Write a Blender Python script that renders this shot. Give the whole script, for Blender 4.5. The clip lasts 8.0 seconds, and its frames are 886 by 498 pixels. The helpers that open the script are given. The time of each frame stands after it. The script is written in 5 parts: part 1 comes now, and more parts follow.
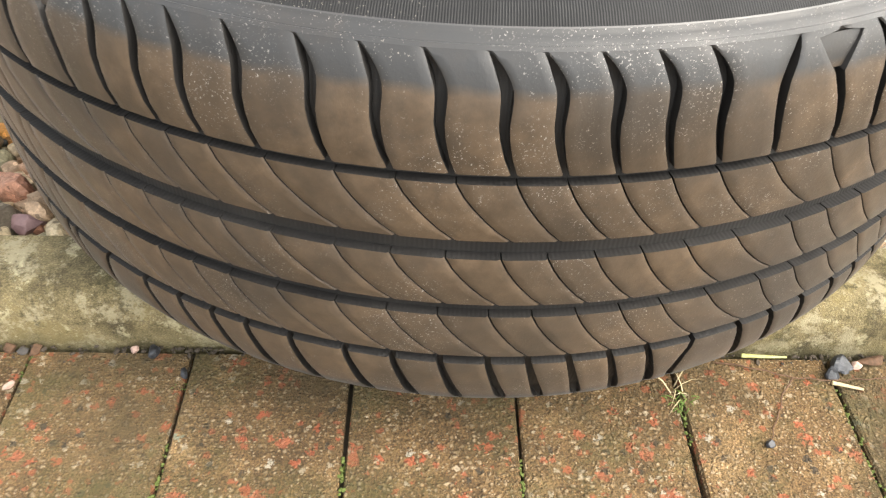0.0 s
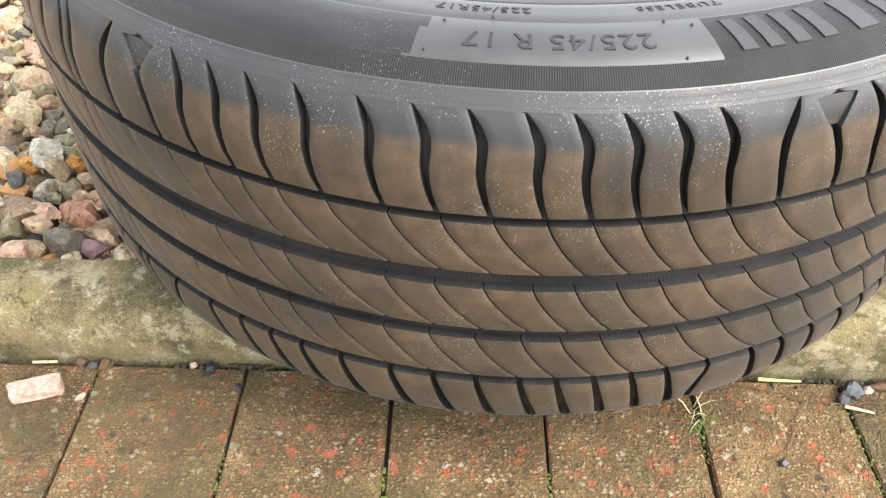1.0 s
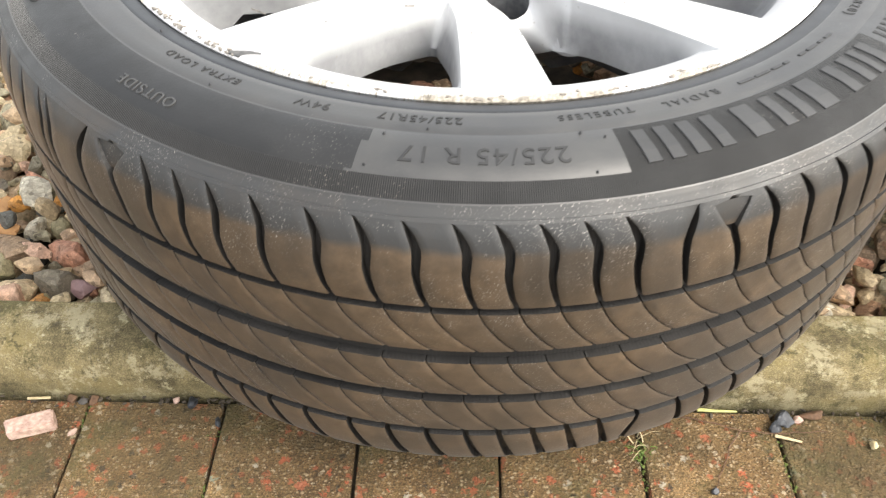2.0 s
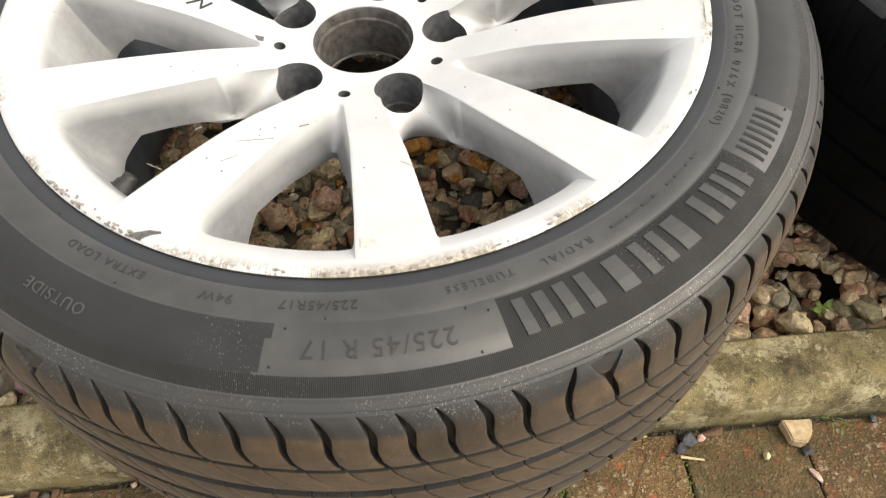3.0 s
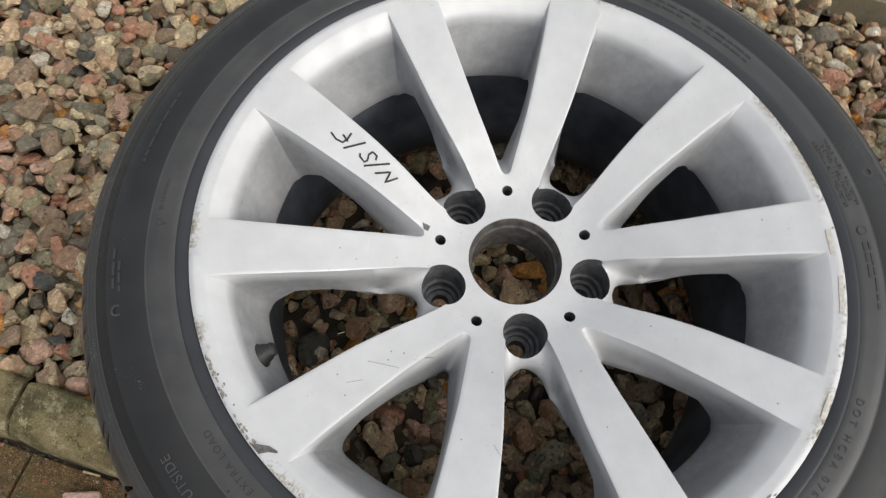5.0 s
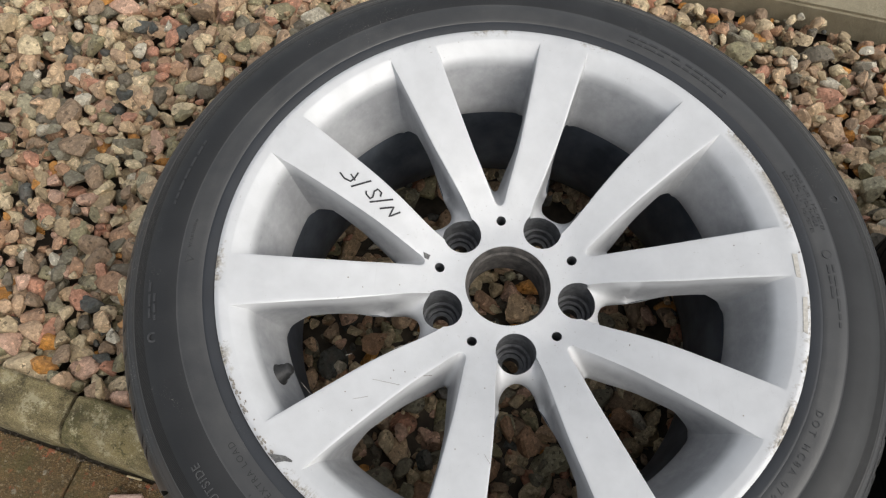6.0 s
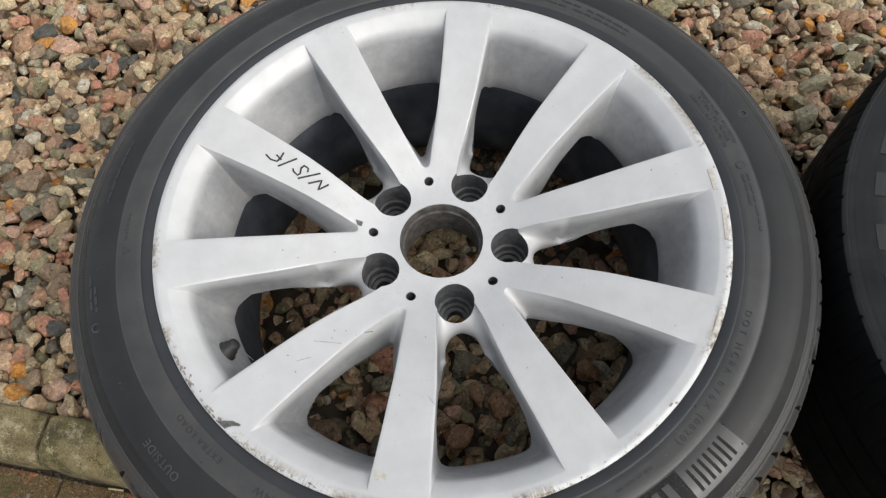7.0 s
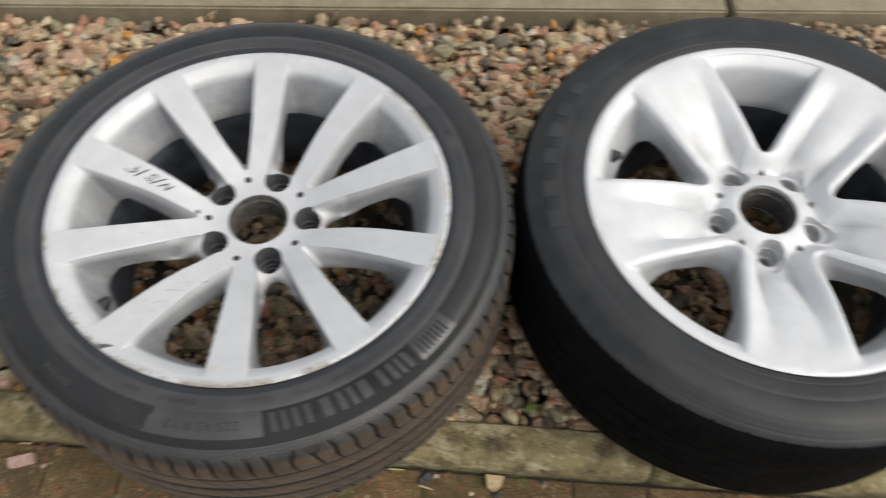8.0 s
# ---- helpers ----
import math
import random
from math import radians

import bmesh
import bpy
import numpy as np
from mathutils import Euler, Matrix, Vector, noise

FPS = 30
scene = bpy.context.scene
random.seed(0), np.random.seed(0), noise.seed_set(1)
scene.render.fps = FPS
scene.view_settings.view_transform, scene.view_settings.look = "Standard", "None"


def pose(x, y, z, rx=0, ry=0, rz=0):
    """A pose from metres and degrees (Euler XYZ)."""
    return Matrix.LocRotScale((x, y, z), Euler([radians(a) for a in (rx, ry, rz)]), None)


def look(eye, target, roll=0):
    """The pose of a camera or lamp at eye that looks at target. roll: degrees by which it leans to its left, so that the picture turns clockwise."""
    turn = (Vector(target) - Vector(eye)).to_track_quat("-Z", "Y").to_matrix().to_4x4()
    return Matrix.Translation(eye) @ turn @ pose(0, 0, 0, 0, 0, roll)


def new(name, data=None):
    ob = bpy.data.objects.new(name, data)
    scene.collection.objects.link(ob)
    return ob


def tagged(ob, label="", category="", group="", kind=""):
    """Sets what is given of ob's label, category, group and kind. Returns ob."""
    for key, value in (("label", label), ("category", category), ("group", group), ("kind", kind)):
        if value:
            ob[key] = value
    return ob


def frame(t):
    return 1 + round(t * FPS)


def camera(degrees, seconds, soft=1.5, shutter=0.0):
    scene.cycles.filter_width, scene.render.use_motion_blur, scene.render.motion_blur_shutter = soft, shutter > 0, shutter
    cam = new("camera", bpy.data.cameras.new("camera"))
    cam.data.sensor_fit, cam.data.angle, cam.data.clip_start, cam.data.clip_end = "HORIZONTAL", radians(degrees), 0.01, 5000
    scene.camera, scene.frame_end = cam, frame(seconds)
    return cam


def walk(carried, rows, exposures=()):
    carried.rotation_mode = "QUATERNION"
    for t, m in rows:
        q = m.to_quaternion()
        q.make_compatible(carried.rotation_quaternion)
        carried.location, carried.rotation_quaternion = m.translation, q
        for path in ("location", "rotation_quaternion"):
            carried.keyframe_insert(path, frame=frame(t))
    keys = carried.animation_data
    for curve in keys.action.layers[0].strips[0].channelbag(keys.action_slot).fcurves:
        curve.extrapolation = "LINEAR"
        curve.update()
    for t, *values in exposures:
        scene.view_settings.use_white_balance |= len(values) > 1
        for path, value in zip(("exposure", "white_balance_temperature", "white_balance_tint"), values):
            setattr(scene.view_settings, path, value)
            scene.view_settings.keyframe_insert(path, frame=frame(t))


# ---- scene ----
cam = camera(59.7, 8.0, soft=1.2, shutter=0.3)
# seconds, eye, point looked at, roll
PATH = [
    (0, (-0.0294, -0.5348, 0.3835), (-0.0084, 0.1783, -0.3172), 2.03),
    (0.5, (-0.0305, -0.5599, 0.4045), (-0.0267, 0.1641, -0.2852), 1.28),
    (1, (-0.0354, -0.5574, 0.4146), (-0.0495, 0.1707, -0.2707), 0.62),
    (1.2, (-0.0356, -0.5548, 0.4172), (-0.0514, 0.1728, -0.2686), 0.52),
    (2.3, (0.0035, -0.5370, 0.5134), (-0.0010, 0.1298, -0.2318), 0.09),
    (2.5, (0.0113, -0.5218, 0.5356), (0.0199, 0.1168, -0.2339), -0.56),
    (3, (0.0223, -0.4649, 0.5903), (0.0624, 0.1216, -0.2187), -1.66),
    (3.5, (0.0092, -0.4353, 0.6141), (0.0549, 0.0955, -0.2322), 2.36),
    (4, (-0.0422, -0.4041, 0.6671), (-0.0121, 0.0905, -0.2014), 6.38),
    (4.5, (-0.0395, -0.3479, 0.6915), (-0.0410, 0.1216, -0.1914), 10.98),
    (5, (-0.0231, -0.2780, 0.7618), (-0.0781, 0.1593, -0.1358), 11.39),
    (5.2, (-0.0203, -0.2796, 0.7774), (-0.0870, 0.1767, -0.1100), 12.10),
    (6.3, (0.0253, -0.2756, 0.8376), (-0.0831, 0.1402, -0.0654), 1.48),
    (6.5, (0.0439, -0.2826, 0.8316), (-0.0658, 0.1435, -0.0663), -0.35),
    (7, (0.0820, -0.3225, 0.8193), (-0.0356, 0.1337, -0.0629), -3.79),
    (7.5, (0.1302, -0.4183, 0.8865), (0.0067, 0.0745, 0.0251), -3.14),
    (7.6, (0.1518, -0.4542, 0.9186), (0.0285, 0.0484, 0.0629), -3.11),
    (7.7, (0.1684, -0.4851, 0.9534), (0.0587, 0.0257, 0.1008), -2.40),
    (7.8, (0.1879, -0.5049, 0.9903), (0.1024, 0.0082, 0.1363), -1.23),
    (7.9, (0.2157, -0.5204, 1.0117), (0.1604, 0.0017, 0.1606), 0.22),
    (8, (0.2440, -0.5264, 1.0196), (0.2286, 0.0016, 0.1705), 2.31),
]
EXPOSURES = [(0.0, 1.34, 6900, 8), (1.2, 1.34, 6500, 8), (2.5, 0.76, 7200, 8), (3.5, 0.23, 7400, 8), (4.5, -0.24, 6850, 8), (5.0, -0.36, 6650, 8), (6.5, -0.30, 6600, 8), (8.0, -0.30, 6650, 8)]
walk(cam, [(t, look(eye, target, roll)) for t, eye, target, roll in PATH], EXPOSURES)

# ---- light: overcast sky, a weak veiled sun ----
SUN_UP, SUN_ROUND = 50.0, 110.0
world = bpy.data.worlds.new("overcast")
scene.world = world
world.use_nodes = True
wn, wl = world.node_tree.nodes, world.node_tree.links
sky = wn.new("ShaderNodeTexSky")
sky.sky_type = "NISHITA"
sky.sun_disc = False
sky.sun_elevation, sky.sun_rotation = radians(SUN_UP), radians(SUN_ROUND)
sky.dust_density = 4.0
grey = wn.new("ShaderNodeHueSaturation")
grey.inputs["Saturation"].default_value = 0.32
wl.new(sky.outputs[0], grey.inputs["Color"])
wl.new(grey.outputs[0], wn["Background"].inputs["Color"])
wn["Background"].inputs["Strength"].default_value = 0.26
sun = new("sun", bpy.data.lights.new("sun", "SUN"))
sun.data.energy, sun.data.angle, sun.data.color = 0.48, radians(80), (1.0, 0.94, 0.85)
a, e = radians(SUN_ROUND), radians(SUN_UP)
sun.matrix_basis = look((0, 0, 0), (-math.sin(a) * math.cos(e), -math.cos(a) * math.cos(e), -math.sin(e)))


# ---- materials ----
HUB_UP = 0.1775

class Nodes:
    """Shortcuts for a node material with one Principled shader."""

    def __init__(self, name):
        self.mat = bpy.data.materials.new(name)
        self.mat.use_nodes = True
        self.tree = self.mat.node_tree
        self.shader = self.tree.nodes["Principled BSDF"]
        self.coord = self.add("ShaderNodeTexCoord").outputs["Object"]

    def add(self, kind):
        return self.tree.nodes.new(kind)

    def link(self, out, into):
        self.tree.links.new(out, into)

    def noise(self, scale, detail=4.0, rough=0.55, vec=None):
        n = self.add("ShaderNodeTexNoise")
        n.inputs["Scale"].default_value, n.inputs["Detail"].default_value, n.inputs["Roughness"].default_value = scale, detail, rough
        self.link(vec or self.coord, n.inputs["Vector"])
        return n.outputs["Fac"]

    def cells(self, scale, vec=None):
        n = self.add("ShaderNodeTexVoronoi")
        n.inputs["Scale"].default_value = scale
        self.link(vec or self.coord, n.inputs["Vector"])
        return n

    def ramp(self, fac, stops, hard=False):
        n = self.add("ShaderNodeValToRGB")
        n.color_ramp.interpolation = "CONSTANT" if hard else "LINEAR"
        el = n.color_ramp.elements
        while len(el) < len(stops):
            el.new(0.5)
        for item, (at, col) in zip(el, stops):
            item.position = at
            item.color = (*col, 1) if isinstance(col, tuple) else (col, col, col, 1)
        self.link(fac, n.inputs["Fac"])
        return n.outputs["Color"]

    def mix(self, fac, one, two, mode="MIX"):
        n = self.add("ShaderNodeMix")
        n.data_type, n.blend_type = "RGBA", mode
        for value, at in ((fac, 0), (one, 6), (two, 7)):
            if isinstance(value, (int, float)):
                n.inputs[at].default_value = value
            elif isinstance(value, tuple):
                n.inputs[at].default_value = (*value, 1)
            else:
                self.link(value, n.inputs[at])
        return n.outputs[2]

    def math(self, how, one, two=0.0):
        n = self.add("ShaderNodeMath")
        n.operation = how
        for value, at in ((one, 0), (two, 1)):
            if isinstance(value, (int, float)):
                n.inputs[at].default_value = value
            else:
                self.link(value, n.inputs[at])
        return n.outputs[0]

    def done(self, colour, rough, metal=0.0, bump=None, strength=0.3, distance=0.001, gloss=0.5):
        self.shader.inputs["Specular IOR Level"].default_value = gloss
        for value, key in ((colour, "Base Color"), (rough, "Roughness"), (metal, "Metallic")):
            if isinstance(value, tuple):
                self.shader.inputs[key].default_value = (*value, 1)
            elif isinstance(value, (int, float)):
                self.shader.inputs[key].default_value = value
            else:
                self.link(value, self.shader.inputs[key])
        if bump is not None:
            n = self.add("ShaderNodeBump")
            n.inputs["Strength"].default_value, n.inputs["Distance"].default_value = strength, distance
            self.link(bump, n.inputs["Height"])
            self.link(n.outputs[0], self.shader.inputs["Normal"])
        return self.mat


def radius_of(n):
    """The distance from the wheel's axis, and the height along it."""
    sep = n.add("ShaderNodeSeparateXYZ")
    n.link(n.coord, sep.inputs[0])
    sq = n.math("ADD", n.math("MULTIPLY", sep.outputs[0], sep.outputs[0]), n.math("MULTIPLY", sep.outputs[1], sep.outputs[1]))
    return n.math("SQRT", sq), sep.outputs[2]


# dusty: how much shade and brake dust is coloured into the openings' walls
def silver_paint(name, rash=0.0, tone=0.60, rough=0.58, metal=0.30, specked=0.5, dusty=0.85):
    n = Nodes(name)
    r, up = radius_of(n)
    dust = n.ramp(n.noise(38, 6), [(0.35, tone * 0.93), (0.7, tone * 1.03)])
    col = n.mix(1.0, dust, (0.985, 0.99, 1.0), "MULTIPLY")
    # shade painted into the openings' cast walls by depth, with brake dust in streaks and clouds
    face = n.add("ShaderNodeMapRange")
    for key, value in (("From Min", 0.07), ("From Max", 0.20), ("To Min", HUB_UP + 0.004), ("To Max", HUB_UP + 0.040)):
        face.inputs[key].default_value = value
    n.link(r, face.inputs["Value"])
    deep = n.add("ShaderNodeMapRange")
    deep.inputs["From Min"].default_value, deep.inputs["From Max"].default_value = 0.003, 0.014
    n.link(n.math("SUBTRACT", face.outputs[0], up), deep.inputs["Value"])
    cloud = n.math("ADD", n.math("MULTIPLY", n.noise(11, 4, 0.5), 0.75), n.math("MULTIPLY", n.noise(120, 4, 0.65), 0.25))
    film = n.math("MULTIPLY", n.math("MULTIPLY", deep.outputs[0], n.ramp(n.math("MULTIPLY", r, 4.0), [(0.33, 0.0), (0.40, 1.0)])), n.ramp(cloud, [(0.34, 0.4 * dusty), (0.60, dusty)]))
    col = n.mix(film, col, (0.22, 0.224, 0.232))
    specks = n.ramp(n.noise(420, 3, 0.7), [(0.66, 0.0), (0.74, 1.0)])
    patches = n.ramp(n.noise(22, 3), [(0.5, 0.0), (0.62, 1.0)])
    near = n.ramp(n.math("MULTIPLY", r, 4.0), [(0.28, 0.85), (0.52, 0.0)])
    col = n.mix(n.math("MULTIPLY", n.math("MULTIPLY", specks, n.math("MAXIMUM", patches, near)), min(1.0, specked * 1.5)), col, (0.22, 0.19, 0.16))
    dots = n.cells(260)
    dot = n.math("MULTIPLY", n.ramp(dots.outputs["Color"], [(0.0, 0.0), (0.93, 1.0)], True), n.ramp(dots.outputs["Distance"], [(0.10, 1.0), (0.2, 0.0)]))
    col = n.mix(n.math("MULTIPLY", dot, specked), col, (0.30, 0.26, 0.22))
    stretch = n.add("ShaderNodeMapping")
    stretch.inputs["Rotation"].default_value, stretch.inputs["Scale"].default_value = (0, 0, 0.7), (1.0, 0.08, 1.0)
    n.link(n.coord, stretch.inputs["Vector"])
    fine = n.ramp(n.noise(300, 3, 0.6, stretch.outputs[0]), [(0.66, 0.0), (0.72, 0.35)])
    col = n.mix(n.math("MULTIPLY", fine, specked), col, (0.45, 0.45, 0.45))
    ro = n.ramp(n.noise(90, 4), [(0.3, rough * 0.85), (0.7, rough * 1.2)])
    if rash:
        edge = n.add("ShaderNodeMapRange")
        edge.inputs["From Min"].default_value, edge.inputs["From Max"].default_value = 0.2268, 0.2345
        n.link(r, edge.inputs["Value"])
        worn = n.math("ADD", n.noise(17, 2), n.math("MULTIPLY", n.noise(240, 4, 0.7), 0.6))
        # one side has been dragged along a kerb: a scoured band with short strokes across the lip
        sep = n.add("ShaderNodeSeparateXYZ")
        n.link(n.coord, sep.inputs[0])
        turn = n.math("ARCTAN2", sep.outputs[1], sep.outputs[0])
        away = n.math("ABSOLUTE", n.math("SUBTRACT", turn, radians(-96)))
        strokes = n.add("ShaderNodeTexNoise")
        strokes.noise_dimensions = "1D"
        strokes.inputs["Scale"].default_value, strokes.inputs["Detail"].default_value = 190.0, 4.0
        n.link(turn, strokes.inputs["W"])
        worn = n.math("ADD", worn, n.math("MULTIPLY", n.ramp(away, [(0.42, 1.0), (0.68, 0.0)]), n.math("MULTIPLY", strokes.outputs["Fac"], 0.36)))
        m = n.math("MULTIPLY", edge.outputs[0], n.ramp(worn, [(0.9 - rash, 0.0), (0.97 - rash, 1.0)]))
        col = n.mix(m, col, n.ramp(n.noise(420, 3), [(0.35, (0.19, 0.17, 0.14)), (0.65, (0.47, 0.43, 0.37))]))
        ro = n.mix(m, ro, (0.8, 0.8, 0.8))
    return n.done(col, ro, metal, n.noise(900, 2), 0.05, 0.0004, 0.4)


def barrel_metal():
    n = Nodes("dusty_shaded_barrel")
    # brake dust and the inside's shade, both in this dark bluish colour
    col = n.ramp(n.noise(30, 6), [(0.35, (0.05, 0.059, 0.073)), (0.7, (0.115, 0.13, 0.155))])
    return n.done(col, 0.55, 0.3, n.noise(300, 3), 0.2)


def rubber(name, low, high, rough, dirt=None, dirt_range=(0.45, 0.7), fine=700, knurl=0, specks=0.35, gloss=0.5, film=0.0, relief=0.3, mantle=None, smudge=0.0):
    n = Nodes(name)
    col = n.ramp(n.noise(24, 5), [(0.3, low), (0.7, high)])
    if smudge:
        worn = n.math("ADD", n.math("MULTIPLY", n.noise(7, 5, 0.6), 0.65), n.math("MULTIPLY", n.noise(60, 5, 0.7), 0.35))
        col = n.mix(n.ramp(worn, [(0.46, 0.0), (0.66, smudge)]), col, (0.062, 0.060, 0.056))
    if dirt:
        lump = n.noise(15, 5, 0.6)
        col = n.mix(n.ramp(lump, [(dirt_range[0], 0.0), (dirt_range[1], 1.0)]), col, n.ramp(n.noise(130, 4, 0.65), [(0.3, dirt[0]), (0.7, dirt[1])]))
    if mantle:
        # only the part of the tread that meets the road is browned, with an uneven edge
        sep = n.add("ShaderNodeSeparateXYZ")
        n.link(n.coord, sep.inputs[0])
        away = n.math("ABSOLUTE", n.math("SUBTRACT", sep.outputs[2], 0.1125))
        edge = n.math("ADD", away, n.math("MULTIPLY", n.math("SUBTRACT", n.noise(30, 5, 0.65), 0.5), 0.008))
        band = n.add("ShaderNodeMapRange")
        band.inputs["From Min"].default_value, band.inputs["From Max"].default_value = 0.0845, 0.0885
        n.link(edge, band.inputs["Value"])
        col = n.mix(band.outputs[0], col, mantle)
        dusty = n.math("MULTIPLY", n.ramp(n.noise(1050, 3, 0.7), [(0.60, 0.0), (0.67, 1.0)]), n.ramp(n.noise(22, 5, 0.65), [(0.48, 0.0), (0.62, 0.9)]))
        col = n.mix(dusty, col, (0.36, 0.34, 0.31))
        scuffs = n.ramp(n.noise(9, 7, 0.72), [(0.48, 0.0), (0.66, 0.7)])
        col = n.mix(scuffs, col, (0.050, 0.042, 0.035))
    grit = n.math("MULTIPLY", n.ramp(n.noise(1100, 2, 0.6), [(0.655, 0.0), (0.70, 1.0)]), n.ramp(n.noise(10, 5, 0.7), [(0.52, 0.0), (0.66, specks)]))
    col = n.mix(grit, col, (0.42, 0.38, 0.33))
    bump = n.noise(fine, 4, 0.6)
    if knurl:
        sep = n.add("ShaderNodeSeparateXYZ")
        n.link(n.coord, sep.inputs[0])
        turn = n.math("ARCTAN2", sep.outputs[1], sep.outputs[0])
        bump = n.math("ADD", n.math("SINE", n.math("MULTIPLY", turn, float(knurl))), bump)
    if film:
        n.shader.inputs["Sheen Weight"].default_value = film
        n.shader.inputs["Sheen Roughness"].default_value = 0.35
    return n.done(col, n.ramp(n.noise(60, 3), [(0.3, rough * 0.85), (0.7, min(1, rough * 1.2))]), 0.0, bump, relief, 0.0006, gloss)


def concrete(name, stops, patches, grain=1000, pale=0.0, bands=None):
    n = Nodes(name)
    col = n.ramp(n.noise(26, 9, 0.74), stops)
    sandy = n.noise(grain, 3, 0.7)
    col = n.mix(0.75, col, n.mix(1.0, col, n.ramp(sandy, [(0.3, 0.35), (0.5, 0.95), (0.7, 1.9)]), "MULTIPLY"))
    for at, size, tint in patches:
        edge = n.math("ADD", n.math("MULTIPLY", n.noise(size, 6, 0.7), 0.75), n.math("MULTIPLY", n.noise(420, 4, 0.7), 0.25))
        col = n.mix(n.ramp(edge, [(at, 0.0), (at + 0.06, 0.75)]), col, tint)
    if bands:
        # damp algae near the ground, a scoured pale nose, by height
        sep = n.add("ShaderNodeSeparateXYZ")
        n.link(n.coord, sep.inputs[0])
        level = n.math("ADD", sep.outputs[2], n.math("MULTIPLY", n.math("SUBTRACT", n.noise(22, 7, 0.72), 0.5), 0.045))
        for lo, hi, tint, most in bands:
            fall = n.add("ShaderNodeMapRange")
            fall.inputs["From Min"].default_value, fall.inputs["From Max"].default_value = lo, hi
            n.link(level, fall.inputs["Value"])
            col = n.mix(n.math("MULTIPLY", n.math("MULTIPLY", fall.outputs[0], most), n.ramp(n.noise(300, 4, 0.7), [(0.35, 0.35), (0.6, 1.0)])), col, tint)
    if pale:
        spots = n.cells(140)
        m = n.math("MULTIPLY", n.ramp(spots.outputs["Color"], [(0.0, 0.0), (1 - pale, 1.0)], True), n.ramp(n.math("ADD", spots.outputs["Distance"], n.math("MULTIPLY", n.noise(260, 4, 0.7), 0.6)), [(0.30, 1.0), (0.5, 0.0)]))
        col = n.mix(n.math("MULTIPLY", m, 0.8), col, (0.62, 0.55, 0.38))
    return n.done(col, 0.9, 0.0, n.math("ADD", n.noise(120, 8, 0.78), n.math("MULTIPLY", sandy, 0.3)), 0.9, 0.003)


def paver_stone(name="paver_concrete"):
    n = Nodes(name)
    info = n.add("ShaderNodeObjectInfo")
    shift = n.add("ShaderNodeVectorMath")
    n.link(n.coord, shift.inputs[0])
    n.link(n.math("MULTIPLY", info.outputs["Random"], 37.0), shift.inputs[1])
    v = shift.outputs[0]
    col = n.ramp(n.noise(24, 8, 0.72, v), [(0.3, (0.088, 0.051, 0.020)), (0.5, (0.205, 0.122, 0.050)), (0.72, (0.38, 0.245, 0.112))])
    # sand grains, light and dark
    sand = n.noise(820, 3, 0.75, v)
    col = n.mix(1.0, col, n.ramp(sand, [(0.30, 0.25), (0.46, 0.75), (0.58, 1.3), (0.70, 2.2)]), "MULTIPLY")
    bent = n.add("ShaderNodeVectorMath")
    wave = n.add("ShaderNodeTexNoise")
    wave.inputs["Scale"].default_value = 330.0
    n.link(v, wave.inputs["Vector"])
    scaled = n.add("ShaderNodeVectorMath")
    scaled.operation = "SCALE"
    scaled.inputs["Scale"].default_value = 0.0022
    n.link(wave.outputs["Color"], scaled.inputs[0])
    n.link(v, bent.inputs[0])
    n.link(scaled.outputs[0], bent.inputs[1])
    domes = None
    for scale, share, strength in ((300, 0.45, 0.75), (520, 0.35, 0.8)):
        grit = n.cells(scale, bent.outputs[0])
        dome = n.ramp(grit.outputs["Distance"], [(0.22, 1.0), (0.48, 0.0)])
        here = n.math("MULTIPLY", dome, n.ramp(grit.outputs["Color"], [(share, 0.0), (share + 0.1, strength)]))
        tint = n.add("ShaderNodeSeparateColor")
        n.link(grit.outputs["Color"], tint.inputs[0])
        col = n.mix(here, col, n.ramp(tint.outputs[1], [(0.1, (0.040, 0.027, 0.013)), (0.35, (0.16, 0.094, 0.039)), (0.6, (0.33, 0.21, 0.093)), (0.9, (0.62, 0.47, 0.29))]))
        domes = n.math("ADD", domes, here) if domes else here
    for scale, share, colour in ((130, 0.80, (0.52, 0.13, 0.06)), (210, 0.80, (0.55, 0.45, 0.31)), (190, 0.74, (0.42, 0.13, 0.06)), (88, 0.84, (0.50, 0.15, 0.075)), (150, 0.87, (0.62, 0.55, 0.43)), (170, 0.84, (0.05, 0.04, 0.028)), (120, 0.93, (0.30, 0.34, 0.25))):
        big = n.cells(scale, v)
        size = n.math("ADD", big.outputs["Distance"], n.math("MULTIPLY", n.math("SUBTRACT", n.noise(scale * 3, 3, 0.65, v), 0.5), 1.5))
        spot = n.math("MULTIPLY", n.ramp(big.outputs["Color"], [(0.0, 0.0), (share, 1.0)], True), n.ramp(size, [(0.30, 0.85), (0.42, 0.0)]))
        col = n.mix(spot, col, colour)
    stain = n.math("ADD", n.math("MULTIPLY", n.noise(11, 6, 0.65, v), 0.75), n.math("MULTIPLY", n.noise(260, 4, 0.75, v), 0.25))
    col = n.mix(n.ramp(stain, [(0.44, 0.0), (0.60, 0.78)]), col, n.ramp(n.noise(160, 3, 0.6, v), [(0.3, (0.05, 0.040, 0.016)), (0.7, (0.15, 0.105, 0.045))]))
    algae = n.math("ADD", n.math("MULTIPLY", n.noise(17, 5, 0.65, v), 0.7), n.math("MULTIPLY", n.noise(340, 4, 0.75, v), 0.3))
    col = n.mix(n.ramp(algae, [(0.49, 0.0), (0.62, 0.6)]), col, (0.095, 0.09, 0.028))
